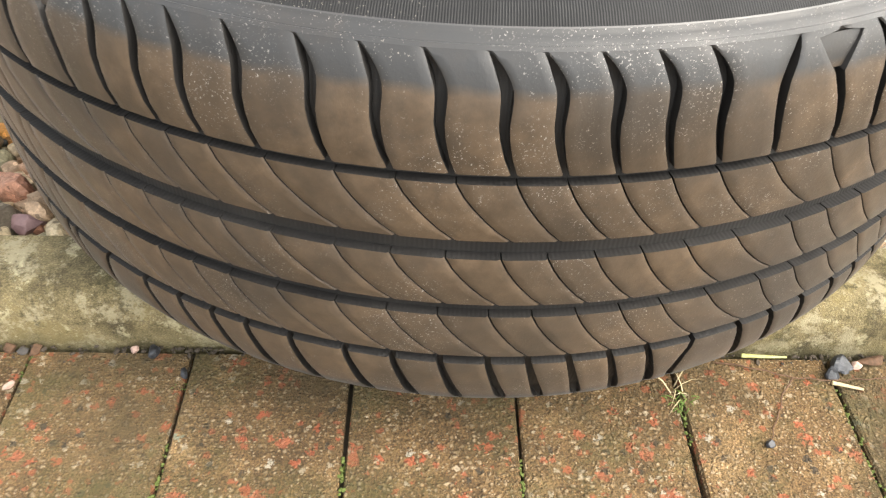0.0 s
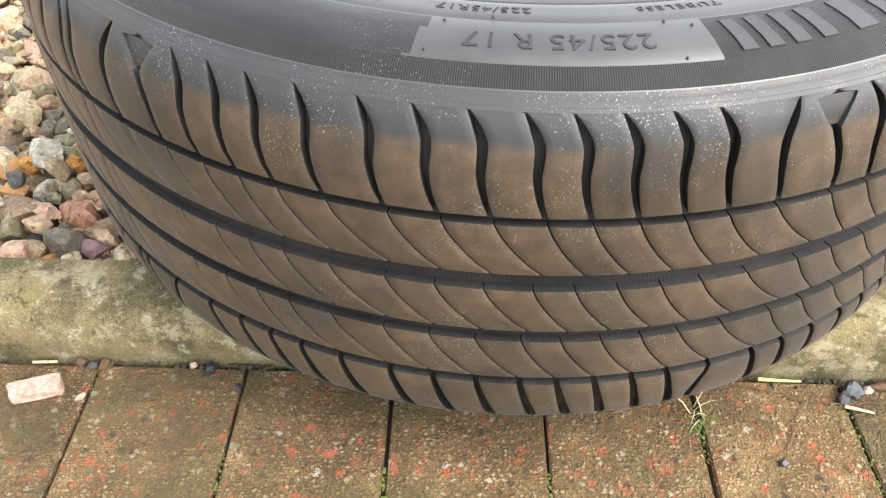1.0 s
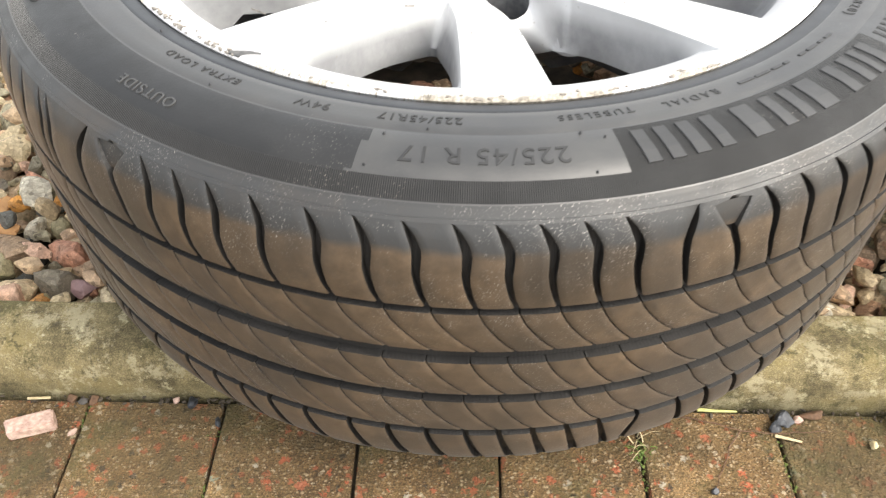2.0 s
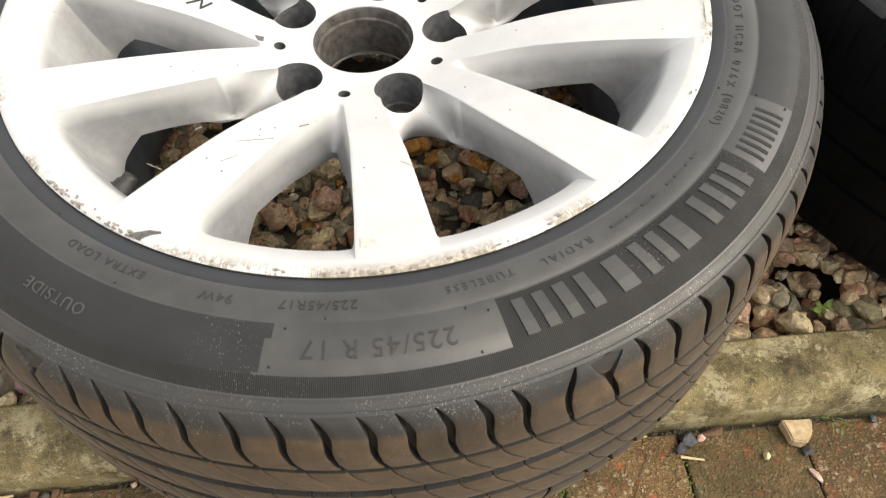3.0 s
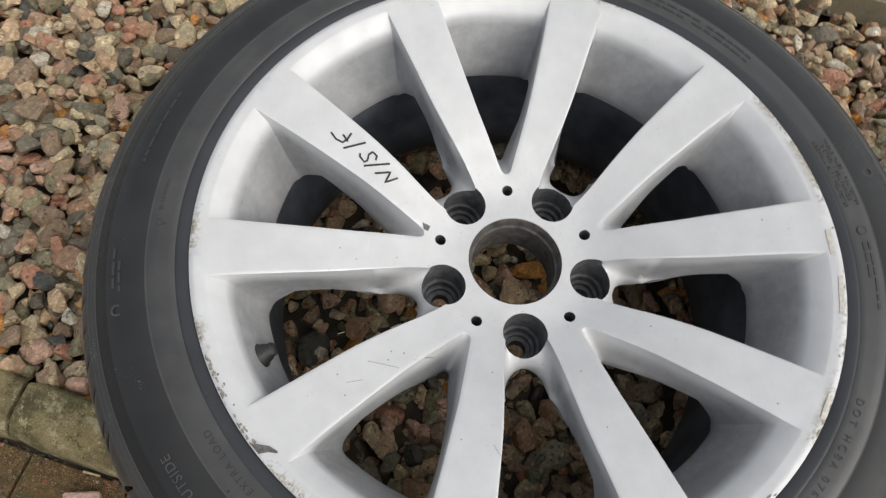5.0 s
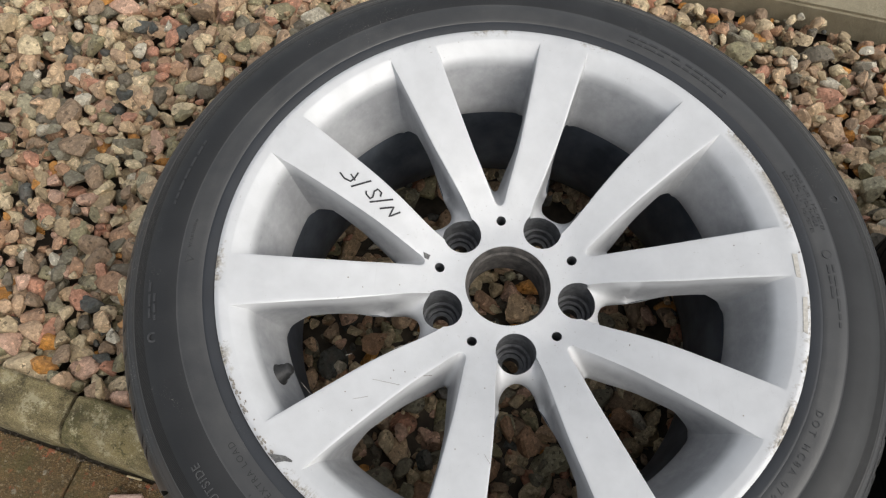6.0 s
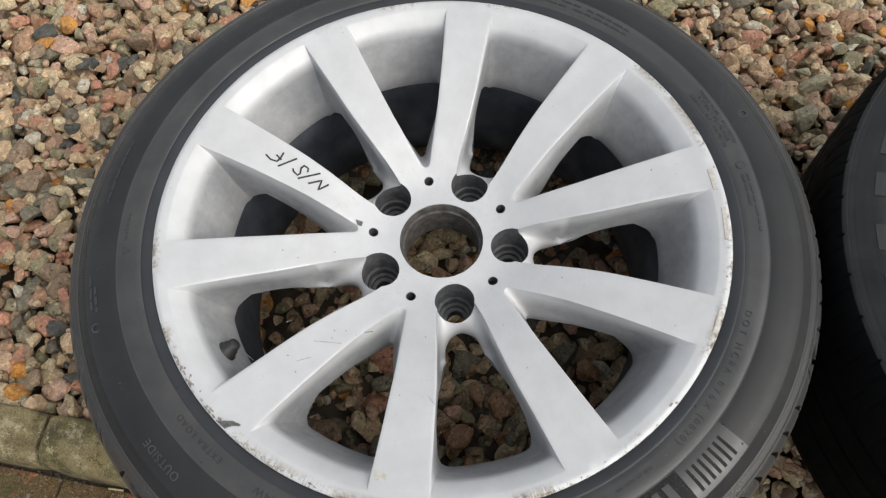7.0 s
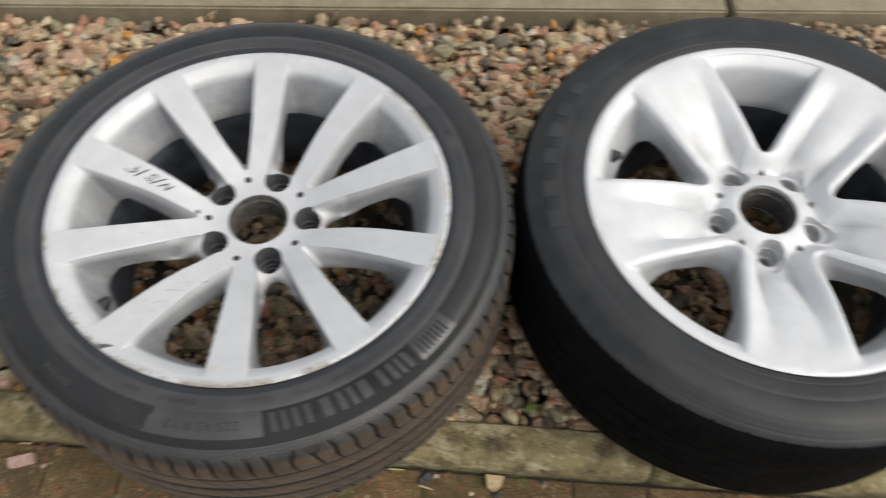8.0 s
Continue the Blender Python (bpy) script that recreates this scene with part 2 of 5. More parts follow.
    tone = n.ramp(info.outputs["Random"], [(0.0, 0.90), (1.0, 1.04)])
    col = n.mix(1.0, col, tone, "MULTIPLY")
    return n.done(col, 0.88, 0.0, n.math("ADD", n.math("ADD", n.math("MULTIPLY", sand, 0.4), n.noise(240, 7, 0.78, v)), n.math("MULTIPLY", domes, 0.7)), 1.0, 0.003)


def granite(name="granite_chippings"):
    n = Nodes(name)
    geo = n.add("ShaderNodeNewGeometry")
    pick = geo.outputs["Random Per Island"]
    stops = [(0.0, (0.43, 0.255, 0.150)), (0.09, (0.55, 0.39, 0.235)), (0.18, (0.29, 0.200, 0.125)), (0.26, (0.48, 0.325, 0.200)), (0.35, (0.27, 0.238, 0.135)), (0.42, (0.60, 0.475, 0.30)), (0.49, (0.46, 0.225, 0.140)), (0.55, (0.195, 0.175, 0.122)), (0.60, (0.42, 0.32, 0.19)),
             (0.68, (0.57, 0.46, 0.285)), (0.74, (0.070, 0.074, 0.066)), (0.772, (0.54, 0.245, 0.052)), (0.80, (0.35, 0.315, 0.205)), (0.86, (0.53, 0.335, 0.235)), (0.93, (0.145, 0.125, 0.09)), (0.965, (0.54, 0.49, 0.38))]
    col = n.ramp(pick, stops, True)
    shift = n.add("ShaderNodeVectorMath")
    n.link(n.coord, shift.inputs[0])
    n.link(n.math("MULTIPLY", pick, 50.0), shift.inputs[1])
    # coarse crystals, each a little lighter or darker than the stone, some glassy pale or black
    grains = n.cells(330, shift.outputs[0])
    col = n.mix(1.0, col, n.ramp(grains.outputs["Color"], [(0.0, 0.42), (0.14, 0.82), (0.45, 1.0), (0.74, 1.22), (0.90, 1.55)], True), "MULTIPLY")
    fine = n.cells(900, shift.outputs[0])
    col = n.mix(0.5, col, n.mix(1.0, col, n.ramp(fine.outputs["Color"], [(0.0, 0.6), (0.5, 1.0), (1.0, 1.5)]), "MULTIPLY"))
    col = n.mix(n.ramp(n.noise(70, 5, 0.6, shift.outputs[0]), [(0.35, 0.40), (0.60, 0.0)]), col, (0.13, 0.10, 0.075))
    return n.done(col, n.ramp(grains.outputs["Color"], [(0.2, 0.85), (0.9, 0.6)]), 0.0, n.math("ADD", n.noise(420, 5, 0.7), n.math("MULTIPLY", grains.outputs["Distance"], 0.5)), 0.5, 0.0014)


def plain(name, low, high, rough=0.8, scale=120, metal=0.0, bump=0.3):
    n = Nodes(name)
    return n.done(n.ramp(n.noise(scale, 5), [(0.3, low), (0.7, high)]), rough, metal, n.noise(scale * 4, 3), bump)


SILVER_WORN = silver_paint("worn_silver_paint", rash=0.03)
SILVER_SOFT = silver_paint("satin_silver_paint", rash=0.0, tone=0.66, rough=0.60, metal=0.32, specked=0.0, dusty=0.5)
BARREL = barrel_metal()
# hole metals: the holes' shade is in the colour, with grime on POCKET
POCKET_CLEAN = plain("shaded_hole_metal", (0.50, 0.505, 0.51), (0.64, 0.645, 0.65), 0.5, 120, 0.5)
POCKET = plain("grimy_shaded_hole", (0.09, 0.093, 0.099), (0.20, 0.204, 0.211), 0.55, 160, 0.4)
SIDEWALL = rubber("sidewall_rubber", (0.0205, 0.0203, 0.0203), (0.032, 0.0318, 0.0318), 0.40, gloss=0.85, film=0.3, smudge=0.6, relief=0.12)
KNURL = rubber("knurled_rubber", (0.0125, 0.0127, 0.013), (0.017, 0.0173, 0.0178), 0.65, gloss=0.25, knurl=1900, specks=1.0, film=0.25, smudge=0.12)
PANEL = rubber("dark_panel_rubber", (0.0115, 0.0118, 0.0123), (0.0185, 0.0188, 0.0194), 0.48, gloss=0.45, film=0.2, specks=1.0, relief=0.15)
BEAD = rubber("bead_rubber", (0.0125, 0.0140, 0.0170), (0.021, 0.0235, 0.028), 0.45, gloss=0.6, specks=0.2, film=0.2, relief=0.1)
LETTER = rubber("letter_rubber", (0.027, 0.0275, 0.0285), (0.041, 0.0415, 0.0425), 0.5, gloss=0.5, film=0.15, relief=0.15)
DULL_LETTER = rubber("dull_letter_rubber", (0.017, 0.0172, 0.0175), (0.027, 0.0272, 0.0275), 0.62, film=0.0, relief=0.2)
TREAD = rubber("dusty_tread_rubber", (0.038, 0.0305, 0.0235), (0.065, 0.050, 0.037), 0.45, dirt=((0.068, 0.048, 0.031), (0.122, 0.085, 0.054)), dirt_range=(0.35, 0.62), gloss=0.45, film=0.08, relief=0.15, mantle=(0.034, 0.0345, 0.035), specks=0.8)
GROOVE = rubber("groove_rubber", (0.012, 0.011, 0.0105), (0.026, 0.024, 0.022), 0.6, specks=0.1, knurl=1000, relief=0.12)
# second tyre's tread is near black: the shade low on it is in the colour
OLD_RUBBER = rubber("shaded_black_rubber", (0.0034, 0.0038, 0.0044), (0.0062, 0.0068, 0.0075), 0.7, specks=0.1, gloss=0.06)
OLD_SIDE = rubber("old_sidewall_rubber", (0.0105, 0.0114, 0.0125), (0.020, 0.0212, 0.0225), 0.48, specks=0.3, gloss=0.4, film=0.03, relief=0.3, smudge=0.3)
OLD_MARK = rubber("old_mark_rubber", (0.018, 0.0188, 0.0195), (0.032, 0.0328, 0.0335), 0.5, specks=0.2, gloss=0.45, film=0.06, smudge=0.4)
KERB = concrete("kerb_concrete", [(0.34, (0.0508, 0.041, 0.0197)), (0.5, (0.205, 0.165, 0.080)), (0.66, (0.43, 0.36, 0.21))], [(0.52, 26, (0.20, 0.155, 0.055)), (0.55, 15, (0.082, 0.076, 0.026)), (0.52, 38, (0.44, 0.385, 0.245)), (0.56, 60, (0.0533, 0.0443, 0.0197)), (0.57, 75, (0.56, 0.50, 0.31))], pale=0.2,
                bands=[(0.018, -0.006, (0.082, 0.0722, 0.0262), 0.8)])
SLAB = concrete("slab_concrete", [(0.3, (0.20, 0.168, 0.108)), (0.7, (0.34, 0.295, 0.20))], [(0.6, 18, (0.21, 0.175, 0.085)), (0.62, 40, (0.42, 0.38, 0.28))])
PAVER = paver_stone()
GRANITE = granite()
SOIL = plain("dark_soil", (0.035, 0.028, 0.02), (0.09, 0.07, 0.05), 0.95, 60)
SAND = plain("joint_sand", (0.03, 0.026, 0.018), (0.075, 0.06, 0.04), 0.95, 90)
MOSS = plain("moss_green", (0.05, 0.08, 0.015), (0.16, 0.19, 0.045), 0.9, 500)
INK = plain("marker_ink", (0.012, 0.012, 0.014), (0.03, 0.03, 0.032), 0.5, 200)
BARE = plain("scraped_alloy", (0.09, 0.09, 0.09), (0.2, 0.195, 0.19), 0.6, 400, 0.6)
PURPLE = plain("purple_stone", (0.20, 0.12, 0.12), (0.30, 0.19, 0.18), 0.6, 150)
ORANGE = plain("orange_stone", (0.30, 0.15, 0.055), (0.46, 0.26, 0.11), 0.7, 150)
BLADE = plain("dead_grass", (0.42, 0.42, 0.14), (0.6, 0.58, 0.25), 0.7, 200)
PRIMER = plain("bare_primer", (0.42, 0.39, 0.34), (0.60, 0.57, 0.52), 0.7, 300)
GRIT = plain("rash_grime", (0.14, 0.125, 0.11), (0.36, 0.33, 0.29), 0.85, 500)
BLACK_RUBBER = plain("valve_rubber", (0.012, 0.012, 0.012), (0.035, 0.035, 0.035), 0.5, 300)
RUST = plain("brown_rust", (0.045, 0.042, 0.04), (0.13, 0.118, 0.108), 0.8, 150, 0.3)
STRAW = plain("dry_straw", (0.45, 0.36, 0.2), (0.62, 0.52, 0.33), 0.8, 300)
TWIG = plain("twig_bark", (0.07, 0.038, 0.02), (0.17, 0.095, 0.055), 0.85, 300)
PINK_STONE = plain("pink_granite", (0.32, 0.2, 0.16), (0.62, 0.46, 0.38), 0.8, 260)
DARK_STONE = plain("black_stone", (0.012, 0.014, 0.018), (0.06, 0.065, 0.075), 0.45, 240)
TAN_STONE = plain("tan_stone", (0.34, 0.25, 0.14), (0.55, 0.43, 0.27), 0.85, 200)


# ---- mesh helpers ----
def mesh_of(name, verts, faces, mats=(), index=None, smooth=False):
    me = bpy.data.meshes.new(name)
    me.from_pydata([tuple(v) for v in verts], [], [tuple(f) for f in faces])
    for m in mats:
        me.materials.append(m)
    if index is not None:
        me.polygons.foreach_set("material_index", index)
    me.polygons.foreach_set("use_smooth", [smooth] * len(me.polygons))
    me.update()
    return me


def part(name, me, parent, label=""):
    ob = new(name, me)
    ob.parent = parent
    return tagged(ob, label=label)


def from_bm(name, bm, material, smooth=False):
    bmesh.ops.recalc_face_normals(bm, faces=bm.faces)
    me = bpy.data.meshes.new(name)
    bm.to_mesh(me)
    bm.free()
    me.materials.append(material)
    me.polygons.foreach_set("use_smooth", [smooth] * len(me.polygons))
    return me


def bevel_box(sx, sy, sz, width, segments=2):
    bm = bmesh.new()
    bmesh.ops.create_cube(bm, size=1.0)
    bmesh.ops.scale(bm, vec=(sx, sy, sz), verts=bm.verts)
    bmesh.ops.bevel(bm, geom=list(bm.edges), offset=width, segments=segments, affect="EDGES")
    return bm


def polar(r, turn, z):
    return (r * math.cos(turn), r * math.sin(turn), z)


def lathe(profile, steps, closed=False):
    """Rings of the profile (radius, height) about z, as vertices and faces row by row."""
    verts = [polar(r, 2 * math.pi * k / steps, z) for r, z in profile for k in range(steps)]
    rows = len(profile)
    faces = []
    for j in range(rows if closed else rows - 1):
        for k in range(steps):
            a0, a1, b0, b1 = j * steps + k, j * steps + (k + 1) % steps, (j + 1) % rows * steps + k, (j + 1) % rows * steps + (k + 1) % steps
            faces.append((a0, a1, b1, b0))
    return verts, faces


# ---- ground, paving, kerb, slabs ----
KERB_FRONT, KERB_BACK, KERB_TOP = -0.235, -0.183, 0.046
PITCH, JOINT0 = 0.0985, 0.0245
SLAB_Y, SLAB_SLOPE, SLAB_TOP = 0.580, 0.0766, 0.050


def build_ground():
    v = [(-60, -60, -0.02), (60, -60, -0.02), (60, 60, -0.02), (-60, 60, -0.02)]
    tagged(new("ground", mesh_of("ground", v, [(0, 1, 2, 3)], [SOIL])), "dark bare earth under the paving and gravel", "ground", kind="structure")
    v = [(-4.0, -5.1, -0.007), (4.6, -5.1, -0.007), (4.6, KERB_FRONT + 0.004, -0.007), (-4.0, KERB_FRONT + 0.004, -0.007)]
    tagged(new("joint_sand", mesh_of("joint_sand", v, [(0, 1, 2, 3)], [SAND])), "dark damp sand in the paving joints", "sand", kind="structure")


def kerb_mesh(length, seed):
    """A concrete edging, bullnosed at its front top edge, slightly worn."""
    rnd = random.Random(seed)
    prof = [(KERB_FRONT, -0.06), (KERB_FRONT, 0.0), (KERB_FRONT, 0.016)]
    for k in range(1, 8):
        w = k / 8 * math.pi / 2
        prof.append((KERB_FRONT + 0.021 * (1 - math.cos(w)), 0.018 + (KERB_TOP - 0.018) * math.sin(w)))
    prof += [(KERB_FRONT + 0.023, KERB_TOP), (-0.20, KERB_TOP), (KERB_BACK - 0.003, KERB_TOP), (KERB_BACK, KERB_TOP - 0.003), (KERB_BACK, -0.06)]
    n, verts, faces = 46, [], []
    for i in range(n + 1):
        x = i / n * length
        end = 0.0025 if i in (0, n) else 0.0
        for y, z in prof:
            wob = noise.noise((x * 9 + seed * 7, y * 30, z * 30)) * 0.0012
            verts.append((x, y + wob + (end if y < -0.21 else -end if y > -0.19 else 0), z + wob - (end if z > 0.03 else 0)))
    m = len(prof)
    for i in range(n):
        for j in range(m - 1):
            faces.append((i * m + j, (i + 1) * m + j, (i + 1) * m + j + 1, i * m + j + 1))
    faces.append(tuple(range(m)))
    faces.append(tuple(n * m + j for j in reversed(range(m))))
    return mesh_of("kerb", verts, faces, [KERB], smooth=False)


def build_kerb():
    for k in range(-4, 5):
        ob = new("kerb_edging", kerb_mesh(0.8975, k + 11))
        ob.matrix_basis = pose(-0.3835 + 0.9015 * k, 0, 0)
        tagged(ob, "weathered concrete edging with yellow lichen and green algae", "kerb", "row of concrete edgings", "structure")


def build_slabs():
    length = 1.45
    for k in range(-3, 3):
        bm = bevel_box(length - 0.008, 0.6, 0.05, 0.004)
        bmesh.ops.subdivide_edges(bm, edges=[e for e in bm.edges if e.calc_length() > 0.4], cuts=12, use_grid_fill=True)
        ob = new("path_slab", from_bm("path_slab", bm, SLAB))
        x = 0.704 + length * (k + 0.5)
        ob.matrix_basis = pose(x, SLAB_Y + SLAB_SLOPE * x + 0.3, SLAB_TOP - 0.025, 0, 0, math.degrees(math.atan(SLAB_SLOPE)))
        tagged(ob, "pale weathered concrete path slab edging the gravel", "slab", "path slabs", "structure")


# ---- gravel ----
def stone_shapes(count, level, seed):
    """Angular pebbles: a ball cut by random planes."""
    rng = np.random.default_rng(seed)
    bm = bmesh.new()
    bmesh.ops.create_icosphere(bm, subdivisions=level, radius=1.0)
    base = np.array([v.co[:] for v in bm.verts])
    base /= np.linalg.norm(base, axis=1)[:, None]
    tris = np.array([[v.index for v in f.verts] for f in bm.faces])
    bm.free()
    shapes = []
    for _ in range(count):
        planes = rng.normal(size=(rng.integers(9, 14), 3))
        planes /= np.linalg.norm(planes, axis=1)[:, None]
        reach = rng.uniform(0.42, 0.70, len(planes))
        d = base @ planes.T
        cut = np.where(d > 0.05, reach / np.maximum(d, 0.05), 9.0).min(1)
        shapes.append(base * np.minimum(cut, 0.95)[:, None] * (1 + rng.normal(0, 0.012, (len(base), 1))))
    return shapes, tris


def stone_field(spots, sizes, shapes, tris, rng):
    """Vertices and triangles of many stones; spots are x, y and the height of the stone's top."""
    out_v, out_f, at = [], [], 0
    q = rng.normal(size=(len(spots), 4))
    q /= np.linalg.norm(q, axis=1)[:, None]
    for k, (x, y, top) in enumerate(spots):
        w, i, j, l = q[k]
        turn = np.array([[1 - 2 * (j * j + l * l), 2 * (i * j - l * w), 2 * (i * l + j * w)], [2 * (i * j + l * w), 1 - 2 * (i * i + l * l), 2 * (j * l - i * w)], [2 * (i * l - j * w), 2 * (j * l + i * w), 1 - 2 * (i * i + j * j)]])
        v = shapes[k % len(shapes)] * (sizes[k] * np.array([1.0, rng.uniform(0.6, 0.95), rng.uniform(0.5, 0.8)])) @ turn.T
        v[:, 2] *= 0.85
        v += [x, y, top - v[:, 2].max()]
        out_v.append(v)
        out_f.append(tris + at)
        at += len(v)
    return np.concatenate(out_v), np.concatenate(out_f)


def mesh_from_arrays(name, v, f, material):
    me = bpy.data.meshes.new(name)
    me.vertices.add(len(v))
    me.vertices.foreach_set("co", v.ravel().astype(np.float32))
    me.loops.add(f.size)
    me.loops.foreach_set("vertex_index", f.ravel().astype(np.int32))
    me.polygons.add(len(f))
    me.polygons.foreach_set("loop_start", np.arange(0, f.size, 3, dtype=np.int32))
    me.polygons.foreach_set("use_smooth", np.zeros(len(f), bool))
    me.materials.append(material)
    me.update(calc_edges=True)
    return me


def scattered(x0, x1, step, rng, level, rough):
    """Jittered spots between kerb and slabs, with the height of each stone's top kept under the tyres."""
    spots = []
    for x in np.arange(x0, x1, step):
        for y in np.arange(KERB_BACK + 0.006, SLAB_Y + SLAB_SLOPE * x - 0.016, step):
            px, py = x + rng.uniform(-0.5, 0.5) * step, y + rng.uniform(-0.5, 0.5) * step
            py = max(py, KERB_BACK + 0.009)
            top = level + rng.normal(0, rough)
            for hub in HUBS:
                away = math.hypot(px - hub[0], py - hub[1])
                if away < 0.345:
                    fit = 0.0 if away < 0.20 or away > 0.315 else 1.0
                    if away < 0.20:
                        top -= 0.036
                    seat = (hub[2] - 0.1785 + hub[3] * (px - hub[0]) + hub[4] * (py - hub[1]))
                    top = seat - rng.uniform(0, 0.003) if fit else min(top, seat)
            # stones are sunk and thinned inside the wheels so the openings look shaded
            if any(math.hypot(px - hub[0], py - hub[1]) < 0.20 for hub in HUBS) and rng.random() < 0.08:
                continue
            spots.append((px, py, top))
    return spots


def build_gravel():
    rng = np.random.default_rng(5)
    fine, fine_tris = stone_shapes(14, 3, 1)
    plainer, plain_tris = stone_shapes(12, 2, 2)
    layers = []
    for x0, x1, shapes, tris in ((-0.80, -0.62, plainer, plain_tris), (-0.62, 0.72, fine, fine_tris), (0.72, 1.15, plainer, plain_tris)):
        near = scattered(x0, x1, 0.0172, rng, 0.036, 0.0065)
        layers.append(stone_field(near, rng.lognormal(math.log(0.0158), 0.34, len(near)).clip(0.0065, 0.028), shapes, tris, rng))
    small = scattered(-0.80, 1.15, 0.0165, rng, 0.0235, 0.004)
    layers.append(stone_field(small, rng.uniform(0.0055, 0.0115, len(small)), plainer, plain_tris, rng))
    under = scattered(-0.80, 1.15, 0.020, rng, 0.019, 0.004)
    layers.append(stone_field(under, rng.uniform(0.015, 0.021, len(under)), plainer, plain_tris, rng))
    for x0, x1 in ((-3.0, -0.80), (1.15, 3.4)):
        side = scattered(x0, x1, 0.0205, rng, 0.034, 0.005)
        layers.append(stone_field(side, rng.lognormal(math.log(0.0165), 0.25, len(side)), plainer, plain_tris, rng))
    verts, faces, at = [], [], 0
    for v, f in layers:
        verts.append(v)
        faces.append(f + at)
        at += len(v)
    ob = new("gravel", mesh_from_arrays("gravel", np.concatenate(verts), np.concatenate(faces), GRANITE))
    tagged(ob, "angular pink, tan and grey granite chippings", "gravel", kind="stuff")


# ---- wheels ----
# x, y and height of the hub face; rise along x and along y
HUBS = [(0.0, -0.0081, 0.2281, -0.0015, 0.0184), (0.631, 0.0496, 0.2317, 0.0, 0.03)]


def wheel_base(name, hub, turn, label):
    x, y, z, gx, gy = hub
    ob = new(name)
    ob.empty_display_size = 0.1
    tilt = pose(0, 0, 0, math.degrees(math.atan(gy)), -math.degrees(math.atan(gx)), 0)
    ob.matrix_basis = Matrix.Translation((x, y, z)) @ tilt @ pose(0, 0, -HUB_UP, 0, 0, turn)
    return tagged(ob, label, "wheel", "wheels on the gravel")


def curve_at(points, x):
    return float(np.interp(x, [p[0] for p in points], [p[1] for p in points]))


def smooth_at(points, x):
    """A smooth curve through the points."""
    n = len(points)
    if x <= points[0][0]:
        return points[0][1]
    for k in range(n - 1):
        (x0, y0), (x1, y1) = points[k], points[k + 1]
        if x <= x1:
            before, after = points[max(k - 1, 0)], points[min(k + 2, n - 1)]
            m0 = (y1 - before[1]) / (x1 - before[0])
            m1 = (after[1] - y0) / (after[0] - x0)
            w, s = x1 - x0, (x - x0) / (x1 - x0)
            return (2 * s**3 - 3 * s**2 + 1) * y0 + (s**3 - 2 * s**2 + s) * w * m0 + (3 * s**2 - 2 * s**3) * y1 + (s**3 - s**2) * w * m1
    return points[-1][1]


def inner_arc(centre, v, start, v_start, count):
    """The inner end of an opening, evenly spaced: a half circle of radius v about centre, drawn out along straight flanks to (start, v_start)."""
    line = []
    for k in range(12):
        s = k / 12
        line.append((start + (centre - start) * s, -(v_start + (v - v_start) * s)))
    for k in range(25):
        w = math.pi * (k / 24 - 0.5)
        line.append((centre - v * math.cos(w), v * math.sin(w)))
    line += [(x, -y) for x, y in reversed(line[:12])]
    far = np.concatenate([[0], np.cumsum(np.hypot(*np.diff(np.array(line), axis=0).T))])
    at = np.linspace(0, far[-1], count)
    xs, ys = np.interp(at, far, [p[0] for p in line]), np.interp(at, far, [p[1] for p in line])
    return [(math.hypot(x, y), math.atan2(y, x)) for x, y in zip(xs, ys)]


def ring_loop(r_in, r_out, side, neck=None, ease=7, rounds=40):
    """A loop round one opening, as (radius, turn from the opening's middle): inner end, one side, outer arc, other side.
    neck: middle, radius and end of an inner end that reaches round a bolt hole."""
    if neck:
        centre, v, start = neck
        v_start = side(start)
    else:
        v = side(r_in)
        centre = r_in + v
        start, v_start = centre + 0.002, v
    pts = inner_arc(centre, v, start, v_start, N_IN)
    first, last = math.hypot(start, v_start), math.asin(min(0.99, side(r_out) / r_out))
    flank = []
    for k in range(1, N_SIDE):
        r = first + (r_out - first) * k / N_SIDE
        blend = min(1.0, k / 3)
        half = side(r) * blend + v_start * (1 - blend)
        flank.append((r, math.asin(min(0.99, half / r))))
    pts += flank
    pts += [(r_out, last * (1 - 2 * k / (N_OUT - 1))) for k in range(N_OUT)]
    pts += [(r, -t) for r, t in reversed(flank)]
    # ease the bend where the inner end runs into the flanks
    xy = np.array([(r * math.cos(t), r * math.sin(t)) for r, t in pts])
    zone = np.arange(-ease, N_IN + ease) % len(pts)
    for _ in range(rounds):
        xy[zone] += 0.5 * ((xy[(zone - 1) % len(pts)] + xy[(zone + 1) % len(pts)]) / 2 - xy[zone])
    return [(math.hypot(x, y), math.atan2(y, x)) for x, y in xy]


def rounded(loop, corners, reach=5):
    """Softens the two outer corners of a loop."""
    pts = [Vector(polar(r, t, 0)) for r, t in loop]
    out = [p.copy() for p in pts]
    n = len(pts)
    for c in corners:
        a, b, m = pts[c - reach], pts[(c + reach) % n], pts[c]
        for k in range(-reach, reach + 1):
            s = (k + reach) / (2 * reach)
            out[(c + k) % n] = a * (1 - s) ** 2 + m * 2 * s * (1 - s) + b * s ** 2
    return [(p.length, math.atan2(p.y, p.x)) for p in out]


